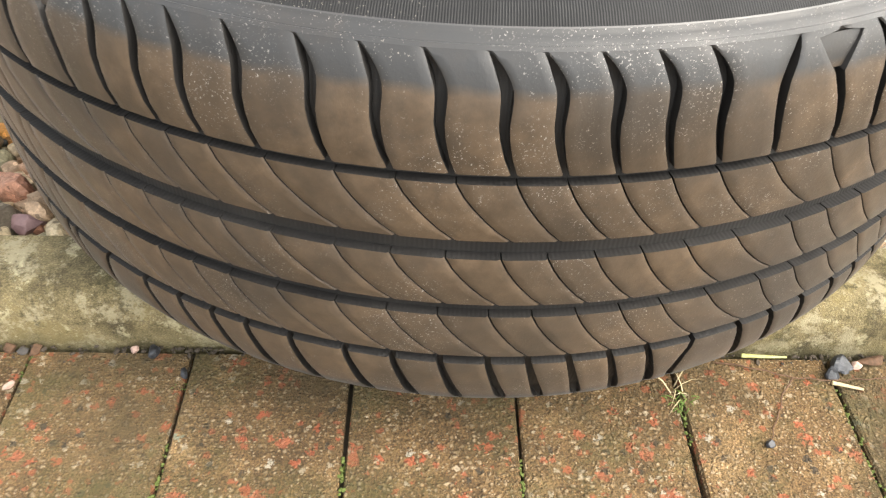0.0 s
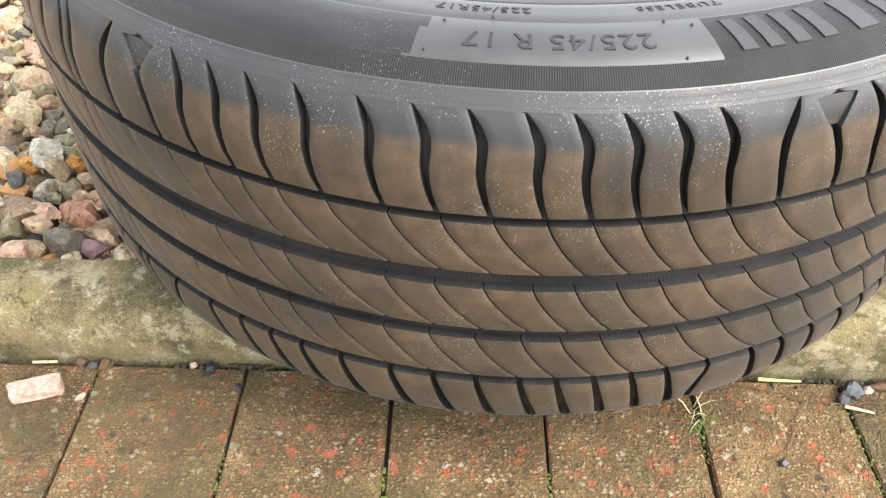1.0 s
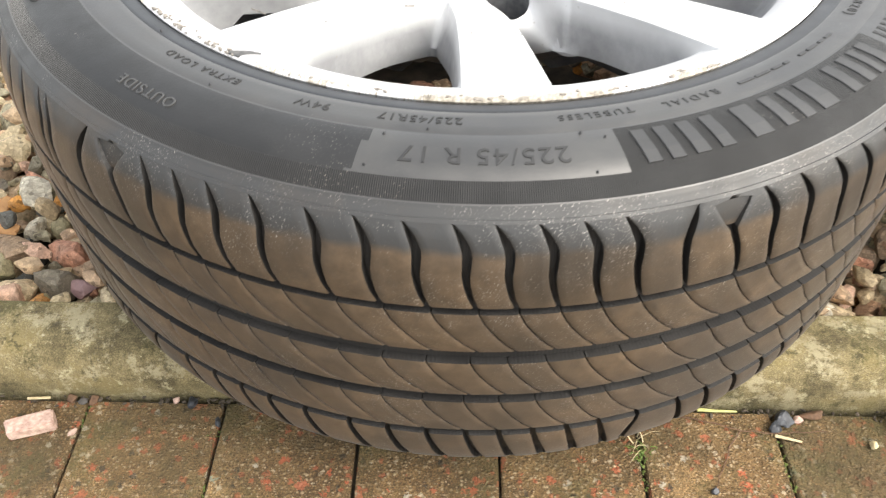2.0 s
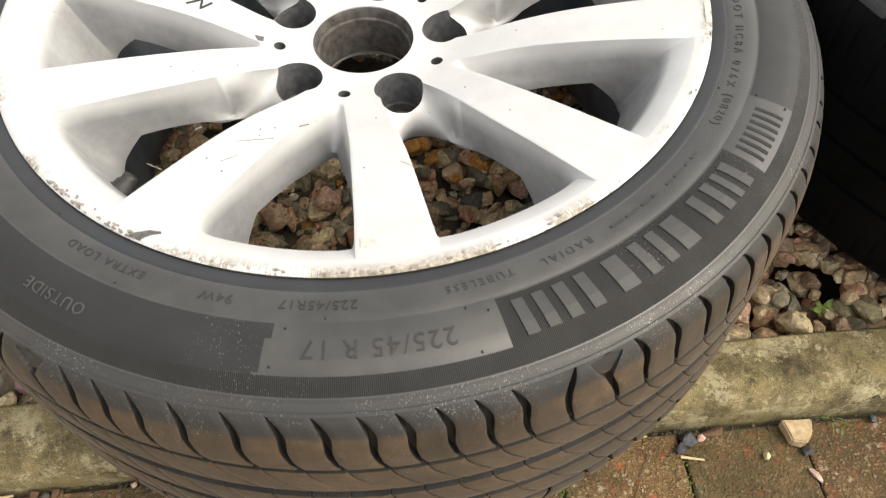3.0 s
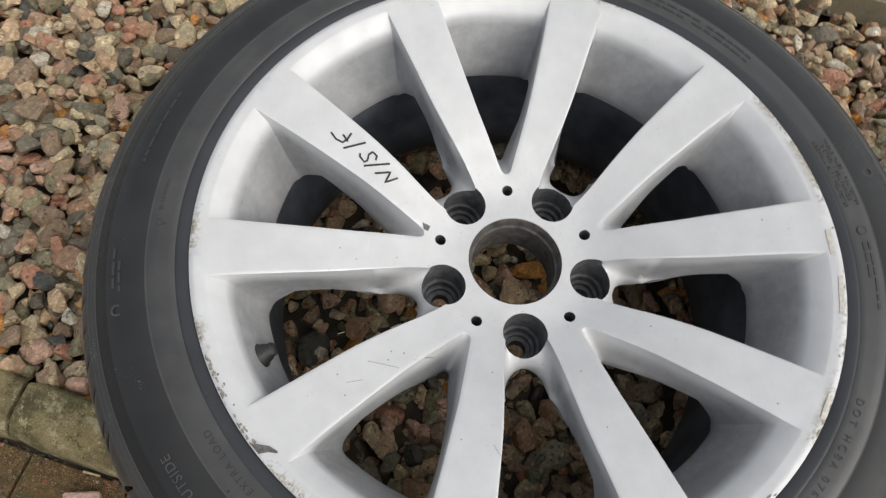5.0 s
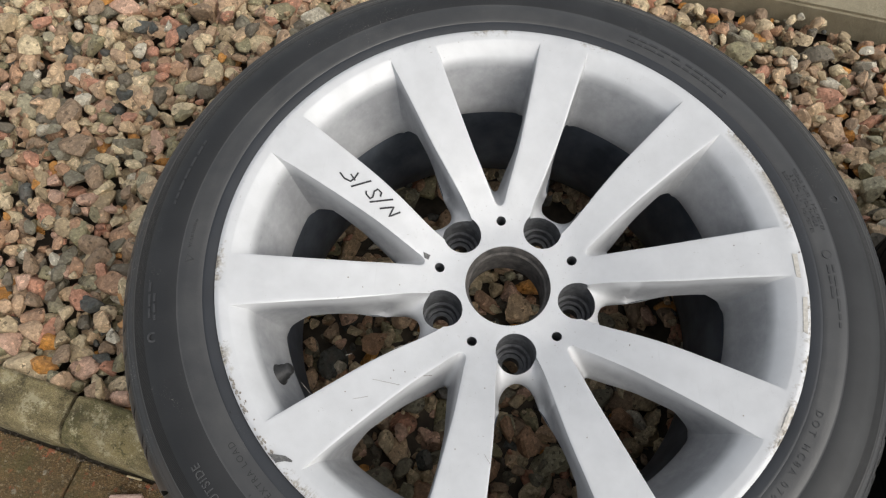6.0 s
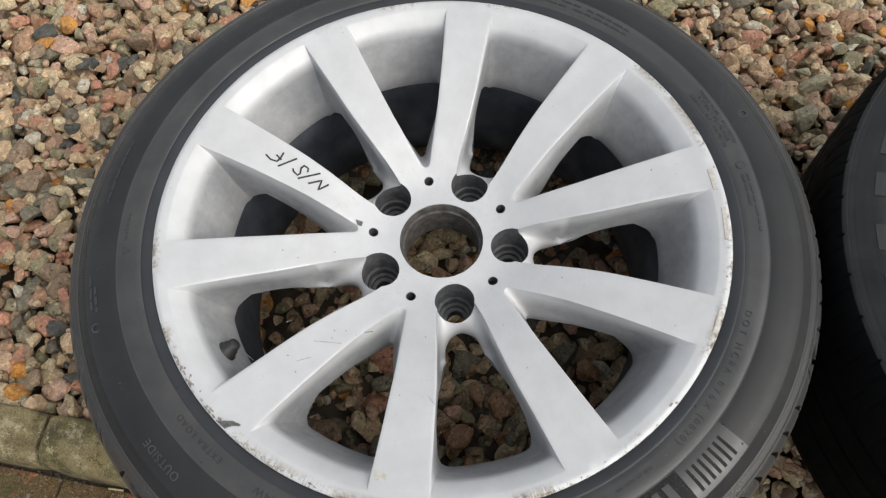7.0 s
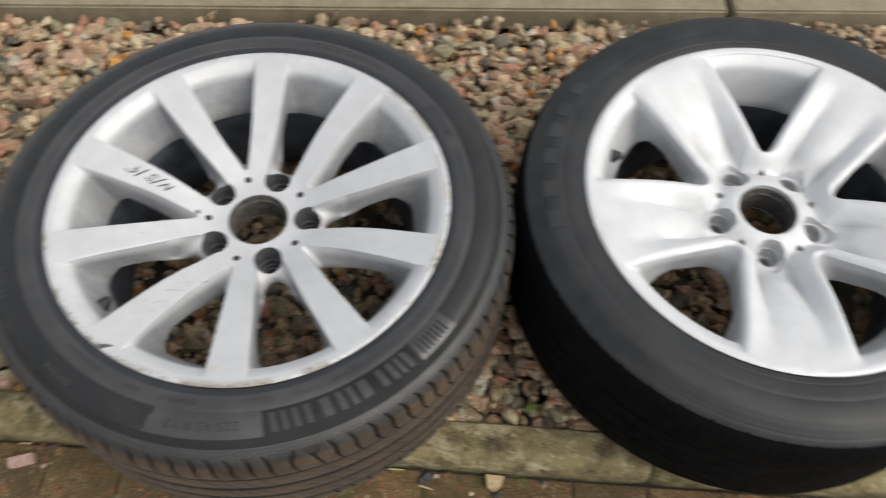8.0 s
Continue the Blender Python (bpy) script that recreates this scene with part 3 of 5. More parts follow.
def sector_edge(half, r_in, r_out):
    pts = [(r_in, -half + 2 * half * k / (N_IN - 1)) for k in range(N_IN)]
    pts += [(r_in + (r_out - r_in) * k / N_SIDE, half) for k in range(1, N_SIDE)]
    pts += [(r_out, half - 2 * half * k / (N_OUT - 1)) for k in range(N_OUT)]
    pts += [(r_in + (r_out - r_in) * k / N_SIDE, -half) for k in range(N_SIDE - 1, 0, -1)]
    return pts


LIP = 0.2355
SHARES = (0.0, 0.2, 0.38, 0.5, 0.58, 0.66, 0.74, 0.82, 0.90, 0.95, 1.0)
N_IN, N_SIDE, N_OUT = 31, 26, 23
CORNERS = (N_IN + N_SIDE - 1, N_IN + N_SIDE - 1 + N_OUT - 1)


def outer_share(k):
    """1 on the outer arc of a loop, falling to 0 along its sides."""
    lo, hi = CORNERS
    if lo <= k <= hi:
        return 1.0
    return max(0.0, 1 - min(abs(k - lo), abs(k - hi)) / 7)


def inner_share(k):
    """1 round the inner end of a loop, falling to 0 along its sides."""
    n = N_IN + 2 * (N_SIDE - 1) + N_OUT
    away = max(0, k - (N_IN - 1)) if k < n / 2 else n - k
    if k < N_IN:
        away = 0
    s = max(0.0, 1 - away / 11)
    return s * s * (3 - 2 * s)


def disc_sector(bm, middle, half, face_z, face_side, face_in, open_side, open_in, thick, dip=None, soft=0.0005, neck=None, web=None):
    """One opening of the wheel's face with the halves of the spokes beside it."""
    edge = sector_edge(half, 0.0365, LIP)
    rim = ring_loop(face_in, 0.2245, face_side, neck)
    low = rounded(ring_loop(open_in, 0.1915, open_side), CORNERS, 3)
    # the spokes are equally thick along their length
    rest = [(face_z(r) - thick) * (1 - outer_share(k)) - 0.016 * outer_share(k) for k, (r, t) in enumerate(low)]
    rings = []
    for share in SHARES:
        ring = []
        for (r0, t0), (r1, t1) in zip(edge, rim):
            r, t = r0 + (r1 - r0) * share, t0 + (t1 - t0) * share
            z = face_z(r) - (dip(r, share) if dip else 0.0)
            z -= soft * (1.0 if share == 1.0 else 0.25 if share > 0.9 else 0.0) * (1 - outer_share(len(ring)) * 0.5)
            ring.append((r, t, z))
        rings.append(ring)
    # the wall from the face's edge down to the opening
    for share, drop, wall in ((0.02, 0.02, 0.0), (0.34, 0.37, 1.0), (0.44, 0.47, 1.0), (0.7, 0.72, 1.0), (0.8, 0.81, 1.0), (0.9, 0.905, 1.0), (1.0, 1.0, 0.0)):
        ring = []
        for k, ((r0, t0), (r1, t1)) in enumerate(zip(rim, low)):
            o = outer_share(k)
            s = share + (-0.02 * o if wall else 0)
            r, t = r0 + (r1 - r0) * s, t0 + (t1 - t0) * s
            z0 = face_z(r0) - soft * (1 - o * 0.5)
            dz = drop * (1 - o) + o * {0.02: 0.005, 0.34: 0.115, 0.44: 0.215, 0.7: 0.60, 0.8: 0.74, 0.9: 0.87, 1.0: 1.0}[share]
            z = z0 + (rest[k] - z0) * dz
            if web:
                i = inner_share(k)
                z = z * (1 - i) + curve_at(web, r) * i
            ring.append((r, t, z))
        rings.append(ring)
    rings.append([(r, t, z - 0.006) for (r, t), z in zip(low, rest)])
    back = sector_edge(half, 0.0365, 0.205)
    under = lambda r: curve_at([(0.0365, -0.046), (0.09, -0.046), (0.12, -0.024), (0.19, -0.016), (0.205, -0.026)], r)
    rings.append([(r0 + (r1 - r0) * 0.5, t0 + (t1 - t0) * 0.5, z - 0.010 - 0.022 * inner_share(k)) for k, ((r0, t0), (r1, t1), z) in enumerate(zip(low, back, rest))])
    rings.append([(r, t, under(r)) for r, t in back])
    made = [[bm.verts.new(polar(r, t + middle, z + HUB_UP)) for r, t, z in ring] for ring in rings]
    n = len(edge)
    for j, (a, b) in enumerate(zip(made, made[1:])):
        for k in range(n):
            # spoke backs take the barrel's dark colour, its shade included
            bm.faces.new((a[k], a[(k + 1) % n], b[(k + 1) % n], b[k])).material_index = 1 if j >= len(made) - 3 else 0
    # the bore's wall and the outer rim's wall
    for lo, hi in ((0, N_IN - 1), CORNERS):
        for k in range(lo, hi):
            bm.faces.new((made[0][k + 1], made[0][k], made[-1][k], made[-1][k + 1]))


def bore_holes(me, holes, pocket, scoops=()):
    """Cuts round holes (radius from axis, turn, hole radius, top, bottom) and scoops that run outward from a hole (turn) out of a mesh."""
    ob = new("blank", me)
    cutters = bmesh.new()
    for t in scoops:
        rim = []
        for r, size, z in ((0.062, 0.0165, -0.012), (0.062, 0.0195, 0.012), (0.090, 0.0100, 0.014), (0.062, 0.0195, 0.04), (0.092, 0.0100, 0.04)):
            for k in range(28):
                a = 2 * math.pi * k / 28
                x, y = r + size * math.cos(a), size * math.sin(a)
                rim.append(cutters.verts.new((x * math.cos(t) - y * math.sin(t), x * math.sin(t) + y * math.cos(t), z + HUB_UP)))
        made = bmesh.ops.convex_hull(cutters, input=rim)
        loose = {v for v in made["geom_interior"] + made["geom_unused"] if isinstance(v, bmesh.types.BMVert)}
        bmesh.ops.delete(cutters, geom=list(loose), context="VERTS")
    bmesh.ops.recalc_face_normals(cutters, faces=cutters.faces)
    for r, t, size, top, bottom in holes:
        m = Matrix.Translation(polar(r, t, (top + bottom) / 2 + HUB_UP))
        bmesh.ops.create_cone(cutters, cap_ends=True, segments=40, radius1=size * 0.96, radius2=size, depth=top - bottom, matrix=m)
    cut_me = bpy.data.meshes.new("cutters")
    cutters.to_mesh(cut_me)
    cutters.free()
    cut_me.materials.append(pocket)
    cut = new("cutters", cut_me)
    mod = ob.modifiers.new("holes", "BOOLEAN")
    mod.operation, mod.solver, mod.object = "DIFFERENCE", "EXACT", cut
    mod.use_self, mod.material_mode = True, "TRANSFER"
    done = bpy.data.meshes.new_from_object(ob.evaluated_get(bpy.context.evaluated_depsgraph_get()))
    bpy.data.objects.remove(ob)
    bpy.data.objects.remove(cut)
    return done


def shade_by_angle(me, degrees=28):
    """Smooth shading with the edges that are sharper than this kept hard."""
    bm = bmesh.new()
    bm.from_mesh(me)
    for f in bm.faces:
        f.smooth = True
    for e in bm.edges:
        e.smooth = len(e.link_faces) == 2 and e.calc_face_angle(0) < radians(degrees)
    bm.to_mesh(me)
    bm.free()
    return me


def ease_saddles(me, turns):
    """Rounds the saddle between each bolt hole and the opening behind it."""
    bm = bmesh.new()
    bm.from_mesh(me)
    some = []
    for v in bm.verts:
        r, z = math.hypot(v.co.x, v.co.y), v.co.z - HUB_UP
        if 0.066 < r < 0.104 and z < face_a(r) - 0.0012 and z > -0.032:
            t = math.atan2(v.co.y, v.co.x)
            if min(abs((t - u + math.pi) % (2 * math.pi) - math.pi) for u in turns) < 0.26:
                some.append(v)
    for _ in range(14):
        bmesh.ops.smooth_vert(bm, verts=some, factor=0.5, use_axis_x=True, use_axis_y=True, use_axis_z=True)
    bm.to_mesh(me)
    bm.free()


def build_face(parent, sectors, holes, material, label, pocket, scoops=()):
    bm = bmesh.new()
    for args in sectors:
        disc_sector(bm, *args)
    bmesh.ops.remove_doubles(bm, verts=bm.verts, dist=1e-5)
    bmesh.ops.recalc_face_normals(bm, faces=bm.faces)
    me = bpy.data.meshes.new("face")
    bm.to_mesh(me)
    bm.free()
    me.materials.append(material)
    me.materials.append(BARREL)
    webbed = [args[0] for args in sectors if len(args) > 11]
    if webbed:
        ease_saddles(me, webbed)
    me = bore_holes(me, holes, pocket, scoops)
    return part("rim", shade_by_angle(me, 42), parent, label)


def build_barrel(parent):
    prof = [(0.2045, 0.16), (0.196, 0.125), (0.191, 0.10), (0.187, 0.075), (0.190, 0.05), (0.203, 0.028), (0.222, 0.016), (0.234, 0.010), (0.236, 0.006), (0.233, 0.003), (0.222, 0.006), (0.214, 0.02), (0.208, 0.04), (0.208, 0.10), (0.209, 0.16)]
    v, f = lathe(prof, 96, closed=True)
    return part("barrel", mesh_of("barrel", v, f, [BARREL], smooth=True), parent, "inner barrel with brake dust and shade in its dark colour")


def build_bore_ring(parent):
    prof = [(0.0364, HUB_UP - 0.001), (0.0352, HUB_UP - 0.003), (0.0348, HUB_UP - 0.009), (0.0330, HUB_UP - 0.010), (0.0330, HUB_UP - 0.040), (0.0364, HUB_UP - 0.0405)]
    v, f = lathe(prof, 64)
    return part("centre_bore", shade_by_angle(mesh_of("bore", v, f, [RUST])), parent, "rusty centre bore")


def build_valve(parent, turn, z):
    prof = [(0.0, 0.0), (0.0090, 0.0), (0.0090, 0.0015), (0.0072, 0.003), (0.0064, 0.007), (0.0052, 0.0078), (0.0050, 0.0115), (0.0042, 0.0125), (0.0, 0.0127)]
    v, f = lathe(prof, 20)
    ob = part("valve_stem", mesh_of("valve", v, f, [BLACK_RUBBER], smooth=True), parent, "black rubber tyre valve")
    ob.matrix_basis = Matrix.Translation(polar(0.203, turn, z + HUB_UP)) @ pose(0, 0, 0, 0, 0, math.degrees(turn)) @ pose(0, 0, 0, 0, -60, 0)
    return ob


# tyre: radius and height over the tyre's middle
MID = 0.1125
SIDE = [(0.2353, 0.104), (0.2357, 0.1086), (0.2385, 0.1097), (0.2425, 0.1105), (0.2441, 0.1107), (0.2446, 0.1105), (0.2452, 0.1109), (0.249, 0.1112), (0.256, 0.1121), (0.2618, 0.1122), (0.2624, 0.1120), (0.2632, 0.1120), (0.2638, 0.1122),
        (0.272, 0.1120), (0.280, 0.1112), (0.2886, 0.1092), (0.2890, 0.1088), (0.2896, 0.1086), (0.294, 0.1060), (0.2978, 0.1030), (0.2985, 0.1027), (0.2992, 0.1018), (0.3006, 0.1011), (0.3030, 0.1000), (0.3036, 0.0994), (0.3041, 0.0996), (0.3056, 0.0985)]
CROWN = [(-0.0985, 0.3056), (-0.094, 0.3088), (-0.088, 0.3115), (-0.081, 0.3136), (-0.074, 0.3149), (-0.064, 0.3158), (-0.052, 0.3162), (0.0, 0.3166), (0.052, 0.3162), (0.064, 0.3158), (0.074, 0.3149), (0.081, 0.3136), (0.088, 0.3115), (0.094, 0.3088), (0.0985, 0.3056)]
GROOVES = [(0.0500, 0.0545), (0.0118, 0.0220), (-0.0233, -0.0154), (-0.0575, -0.0512)]
DEEP = 0.0062


def crown(h):
    return curve_at(CROWN, h)


def tread_block(verts, faces, index, left, right, heights, ends):
    """One proud block between two curves of turns, with chamfered edges and dark flanks. ends: whether the first and last rows drop to the groove."""
    base = len(verts)
    inset = 0.0011
    cols = 8
    for i, h in enumerate(heights):
        l, r = left(h), right(h)
        top = crown(h)
        soft = 0.0009 if (i == 0 and ends[0]) or (i == len(heights) - 1 and ends[1]) else 0.0
        mid = (l + r) / 2
        step = inset / top
        for t, rad in ((l, top - DEEP), (l, top - 0.0006 - soft), (l + step, top - soft), ((l + mid) / 2, top - soft), ((r + mid) / 2, top - soft), (r - step, top - soft), (r, top - 0.0006 - soft), (r, top - DEEP)):
            verts.append(polar(rad, t, h + MID))
    for i in range(len(heights) - 1):
        for j in range(cols - 1):
            q = base + i * cols + j
            faces.append((q, q + 1, q + 1 + cols, q + cols))
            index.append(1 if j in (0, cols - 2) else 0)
    for row, on in ((0, ends[0]), (len(heights) - 1, ends[1])):
        if not on:
            continue
        ring = [base + row * cols + j for j in range(cols)]
        foot = []
        for j in range(cols):
            x, y, z = verts[ring[j]]
            turn = math.atan2(y, x)
            verts.append(polar(crown(heights[row]) - DEEP, turn, z + (-0.0006 if row == 0 else 0.0006) * (heights[0] < heights[-1]) * 1.0))
            foot.append(len(verts) - 1)
        for j in range(cols - 1):
            faces.append((ring[j], ring[j + 1], foot[j + 1], foot[j]))
            index.append(1)


def pitch_turns():
    """The turns at which the shoulder slots meet the first groove: uneven pitches, as a quiet tread has them."""
    known = [-144.4, -139.3, -134.1, -130.0, -126.4, -122.9, -118.7, -113.8, -109.7, -105.7, -101.7, -98.3, -94.8, -91.25, -87.8, -83.7, -78.75]
    rnd = random.Random(8)
    turns = list(known)
    while turns[-1] < known[0] + 360 - 5.2:
        turns.append(turns[-1] + rnd.choice((3.4, 3.6, 3.9, 4.2)))
    return turns


def build_tread(parent):
    turns = pitch_turns()
    verts, faces, index = [], [], []
    n = len(turns)

    marked = [k for k in range(n) if min(abs(turns[k] - d) for d in (-133.6, -79.2, -24.0, 33.0, 90.0, 147.0)) < 2.0]
    marked = [k for k in marked if k - 1 not in marked]

    def lean(k):
        return -1.0 if (k + 1) % n in marked else 1.0

    def slot(k, side):
        """The middle of shoulder slot k and its half width, by height."""
        t0 = radians(turns[k % n] + 360 * (k // n))
        s = lean(k)

        def at(h):
            u = (0.0985 - abs(h)) / (0.0985 - 0.0545)
            bend = smooth_at([(0, -0.65), (0.10, 0.0), (0.26, 0.60), (0.38, 0.64), (0.55, 0.60), (0.78, 0.92), (1.0, 1.5)], u)
            width = smooth_at([(0, 0.0), (0.03, 0.0007), (0.14, 0.0019), (0.28, 0.0022), (0.55, 0.00185), (0.8, 0.0015), (1.0, 0.0012)], u)
            if s < 0:
                bend = smooth_at([(0, 0.15), (0.15, -0.35), (0.35, -0.85), (0.6, -0.75), (1.0, 0.0)], u)
                return t0 + radians(bend), width / crown(h)
            if side > 0 and k % n in marked:
                bend = smooth_at([(0, -0.1), (0.3, -0.1), (0.6, 0.75), (1.0, 1.5)], u)
                width = curve_at([(0, 0.0), (0.02, 0.0), (0.045, 0.0100), (0.33, 0.0021), (0.55, 0.0019), (1.0, 0.0012)], u)
            if side < 0:
                return t0 + radians(-0.45 + 2.2 * (1 - u)), width * 1.25 / crown(h)
            return t0 + radians(s * (bend - 1.5)), width / crown(h)
        return at

    rows = [0.0985, 0.0975, 0.0963, 0.0945, 0.092, 0.0895, 0.087, 0.084, 0.080, 0.075, 0.069, 0.062, 0.0545]
    for k in range(n):
        a, b = slot(k, 1), slot(k + 1, 1)
        tread_block(verts, faces, index, lambda h: a(h)[0] + a(h)[1], lambda h: b(h)[0] - b(h)[1], rows, (False, True))
        a2, b2 = slot(k, -1), slot(k + 1, -1)
        tread_block(verts, faces, index, lambda h: a2(h)[0] + a2(h)[1], lambda h: b2(h)[0] - b2(h)[1], [-h for h in rows[:-1]] + [-0.0575], (False, True))
        # three ribs cut by fine slanting sipes, each running on to the next pitch
        for top, low, off in ((0.0500, 0.0220, 0.3), (0.0118, -0.0154, -0.2), (-0.0233, -0.0512, -0.65)):
            def sipe(j, sign):
                start, end = (turns[i % n] + 360 * (i // n) + off for i in (j, j + 1))

                def at(h):
                    u = (top - h) / (top - low)
                    return radians(start + (end - start) * (0.62 * u + 0.38 * u * u)) + sign * 0.00036 / 0.316
                return at
            hs = [top + (low - top) * i / 5 for i in range(6)]
            tread_block(verts, faces, index, sipe(k, 1), sipe(k + 1, -1), hs, (True, True))
    for k in marked:
        # the shallow triangle over a marked slot
        a, first = slot(k, 1), len(verts)
        for h in (0.0963, 0.0930, 0.0895, 0.0865, 0.0845):
            mid, wide = a(h)
            deep = 0.0016 + 0.12 * (0.0963 - h)
            verts += [polar(crown(h) - deep, mid + wide * s, h + MID) for s in (-1.1, 0.0, 1.1)]
        for i in range(4):
            for j in range(2):
                q = first + 3 * i + j
                faces.append((q, q + 1, q + 4, q + 3))
                index.append(0)
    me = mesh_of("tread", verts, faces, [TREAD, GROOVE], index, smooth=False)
    return part("tread", shade_by_angle(me, 40), parent, "dusty brown tread with four grooves")


def dark_zone(r, deg):
    """The sidewall rubber of the first wheel: 0 plain, 1 knurled band, 4 smooth dark panel, 5 bead."""
    if r < 0.2446:
        return 5
    if 0.2895 < r < 0.2980:
        return 1
    if 0.2635 < r < 0.2895:
        cut = (0.2895 - r) / 0.026
        if -88.9 < deg < -52.6:
            return 1
        if (deg < -113.3 + 1.6 * cut or deg > -42.0) and r > 0.2640:
            return 4
    return 0


def build_tyre(parent, first):
    steps = 540 if first else 1080
    prof = [(r, MID + h) for r, h in SIDE]
    hs = [0.097, 0.092, 0.085, 0.076, 0.065, 0.0555, 0.0545]
    for lo, hi in GROOVES:
        hs += [hi, lo]
    hs = sorted(set(hs + [0.036, 0.0, -0.038] + [-h for h in hs if h > 0.06]), reverse=True)
    if first:
        prof += [(crown(h) - DEEP * (0.25 if abs(h) > 0.0945 else 0.9), MID + h) for h in hs]
    else:
        worn = [(0.030, 0.035), (-0.035, -0.030), (0.0025, -0.0025)]
        for h in [0.0965, 0.09, 0.08, 0.066, 0.05, 0.0352, 0.0348, 0.0302, 0.0298, 0.012, 0.0027, 0.0023, -0.0023, -0.0027, -0.012, -0.0298, -0.0302, -0.0348, -0.0352, -0.05, -0.066, -0.08, -0.09, -0.0965]:
            cut = any(min(a, b) < h < max(a, b) for a, b in worn)
            prof.append((crown(h) - (0.0035 if cut else 0.0), MID + h))
    prof += [(r, MID - h) for r, h in reversed(SIDE)]
    v, f = lathe(prof, steps)
    if not first:
        # fine cross cuts, slanting over the worn shoulder
        for j, (r, z) in enumerate(prof):
            h = z - MID
            if r > 0.3065 and 0.055 < abs(h) < 0.0975:
                for k in range(steps):
                    if (k + round(90 * h / 0.1)) % 20 == 0:
                        v[j * steps + k] = polar(r - 0.0020, 2 * math.pi * k / steps, z)
    index = []
    rows = len(prof) - 1
    for j in range(rows):
        for k in range(steps):
            r = (prof[j][0] + prof[j + 1][0]) / 2
            z = prof[j][1] - MID
            deg = (360 * (k + 0.5) / steps + 180) % 360 - 180
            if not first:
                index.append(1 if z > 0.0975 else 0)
            elif len(SIDE) <= j < rows - len(SIDE) + 1:
                index.append(2)
            elif z > 0 and r > 0.2988:
                index.append(3)
            else:
                index.append(dark_zone(r, deg) if z > 0 else 0)
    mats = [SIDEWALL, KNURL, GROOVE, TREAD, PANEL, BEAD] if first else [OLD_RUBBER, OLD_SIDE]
    me = shade_by_angle(mesh_of("tyre", v, f, mats, index), 40)
    return part("tyre", me, parent, "black tyre with dark knurled sidewall bands" if first else "worn black tyre with faint raised bars")


def side_height(r):
    return MID + curve_at(SIDE, r)


def ring_text(parent, text, deg, radius, size, name="lettering", spacing=1.0, material=None, raise_by=0.0004, label=""):
    """Raised letters along the sidewall, their feet toward the rim, read clockwise; deg is the text's middle."""
    cu = bpy.data.curves.new("letters", "FONT")
    cu.body, cu.size, cu.align_x, cu.align_y, cu.space_character = text, size, "CENTER", "CENTER", spacing
    ob = new("letters", cu)
    me = bpy.data.meshes.new_from_object(ob.evaluated_get(bpy.context.evaluated_depsgraph_get()))
    bpy.data.objects.remove(ob)
    bm = bmesh.new()
    bm.from_mesh(me)
    bmesh.ops.remove_doubles(bm, verts=bm.verts, dist=1e-6)
    grown = bmesh.ops.extrude_face_region(bm, geom=list(bm.faces))
    top = {v for v in grown["geom"] if isinstance(v, bmesh.types.BMVert)}
    for v in bm.verts:
        r = radius + v.co.y
        t = radians(deg) - v.co.x / radius
        v.co = polar(r, t, side_height(r) + (raise_by if v in top else -0.0008))
    return part(name, from_bm("letters", bm, material or LETTER), parent, label)


def ring_bar(parent, deg0, deg1, r0, r1, slant=0.0, name="bar", material=None, raise_by=0.0005, label=""):
    """A raised plain bar on the sidewall."""
    verts, faces, n, m = [], [], 4, 3
    for up in (raise_by, -0.0008):
        for i in range(m + 1):
            r = r0 + (r1 - r0) * i / m
            for k in range(n + 1):
                verts.append(polar(r, radians(deg0 + (deg1 - deg0) * k / n + slant * i / m), side_height(r) + up))
    w = n + 1
    for i in range(m):
        for k in range(n):
            faces.append((i * w + k, i * w + k + 1, (i + 1) * w + k + 1, (i + 1) * w + k))
    rim = [k for k in range(w)] + [i * w + n for i in range(1, m + 1)] + [m * w + k for k in range(n - 1, -1, -1)] + [i * w for i in range(m - 1, 0, -1)]
    off = w * (m + 1)
    for a, b in zip(rim, rim[1:] + rim[:1]):
        faces.append((a, b, b + off, a + off))
    return part(name, mesh_of("bar", verts, faces, [material or LETTER]), parent, label)


def on_face(r, deg, up=0.0006):
    return polar(r, radians(deg), face_a(r) + HUB_UP + up)


def stroke(parent, points, width, name, material, up=0.0006, label=""):
    """A flat pen stroke or scratch that follows the spoke's face; points are (radius, degrees)."""
    path = [Vector(on_face(r / 1000, d, up)) for r, d in points]
    fine = [path[0]]
    for a, b in zip(path, path[1:]):
        n = max(1, int((b - a).length / 0.002))
        fine += [a.lerp(b, (k + 1) / n) for k in range(n)]
    verts, faces = [], []
    for k, p in enumerate(fine):
        ahead = (fine[min(k + 1, len(fine) - 1)] - fine[max(k - 1, 0)]).normalized()
        side = ahead.cross(Vector((0, 0, 1))).normalized() * width / 2
        for q in (p - side, p + side):
            r = math.hypot(q.x, q.y)
            for lift in (0.0, -0.001):
                verts.append((q.x, q.y, face_a(r) + HUB_UP + up + lift))
    for k in range(len(fine) - 1):
        a, b = 4 * k, 4 * k + 4
        faces += [(a, a + 2, b + 2, b), (a + 1, a, b, b + 1), (a + 2, a + 3, b + 3, b + 2)]
    return part(name, mesh_of(name, verts, faces, [material]), parent, label)


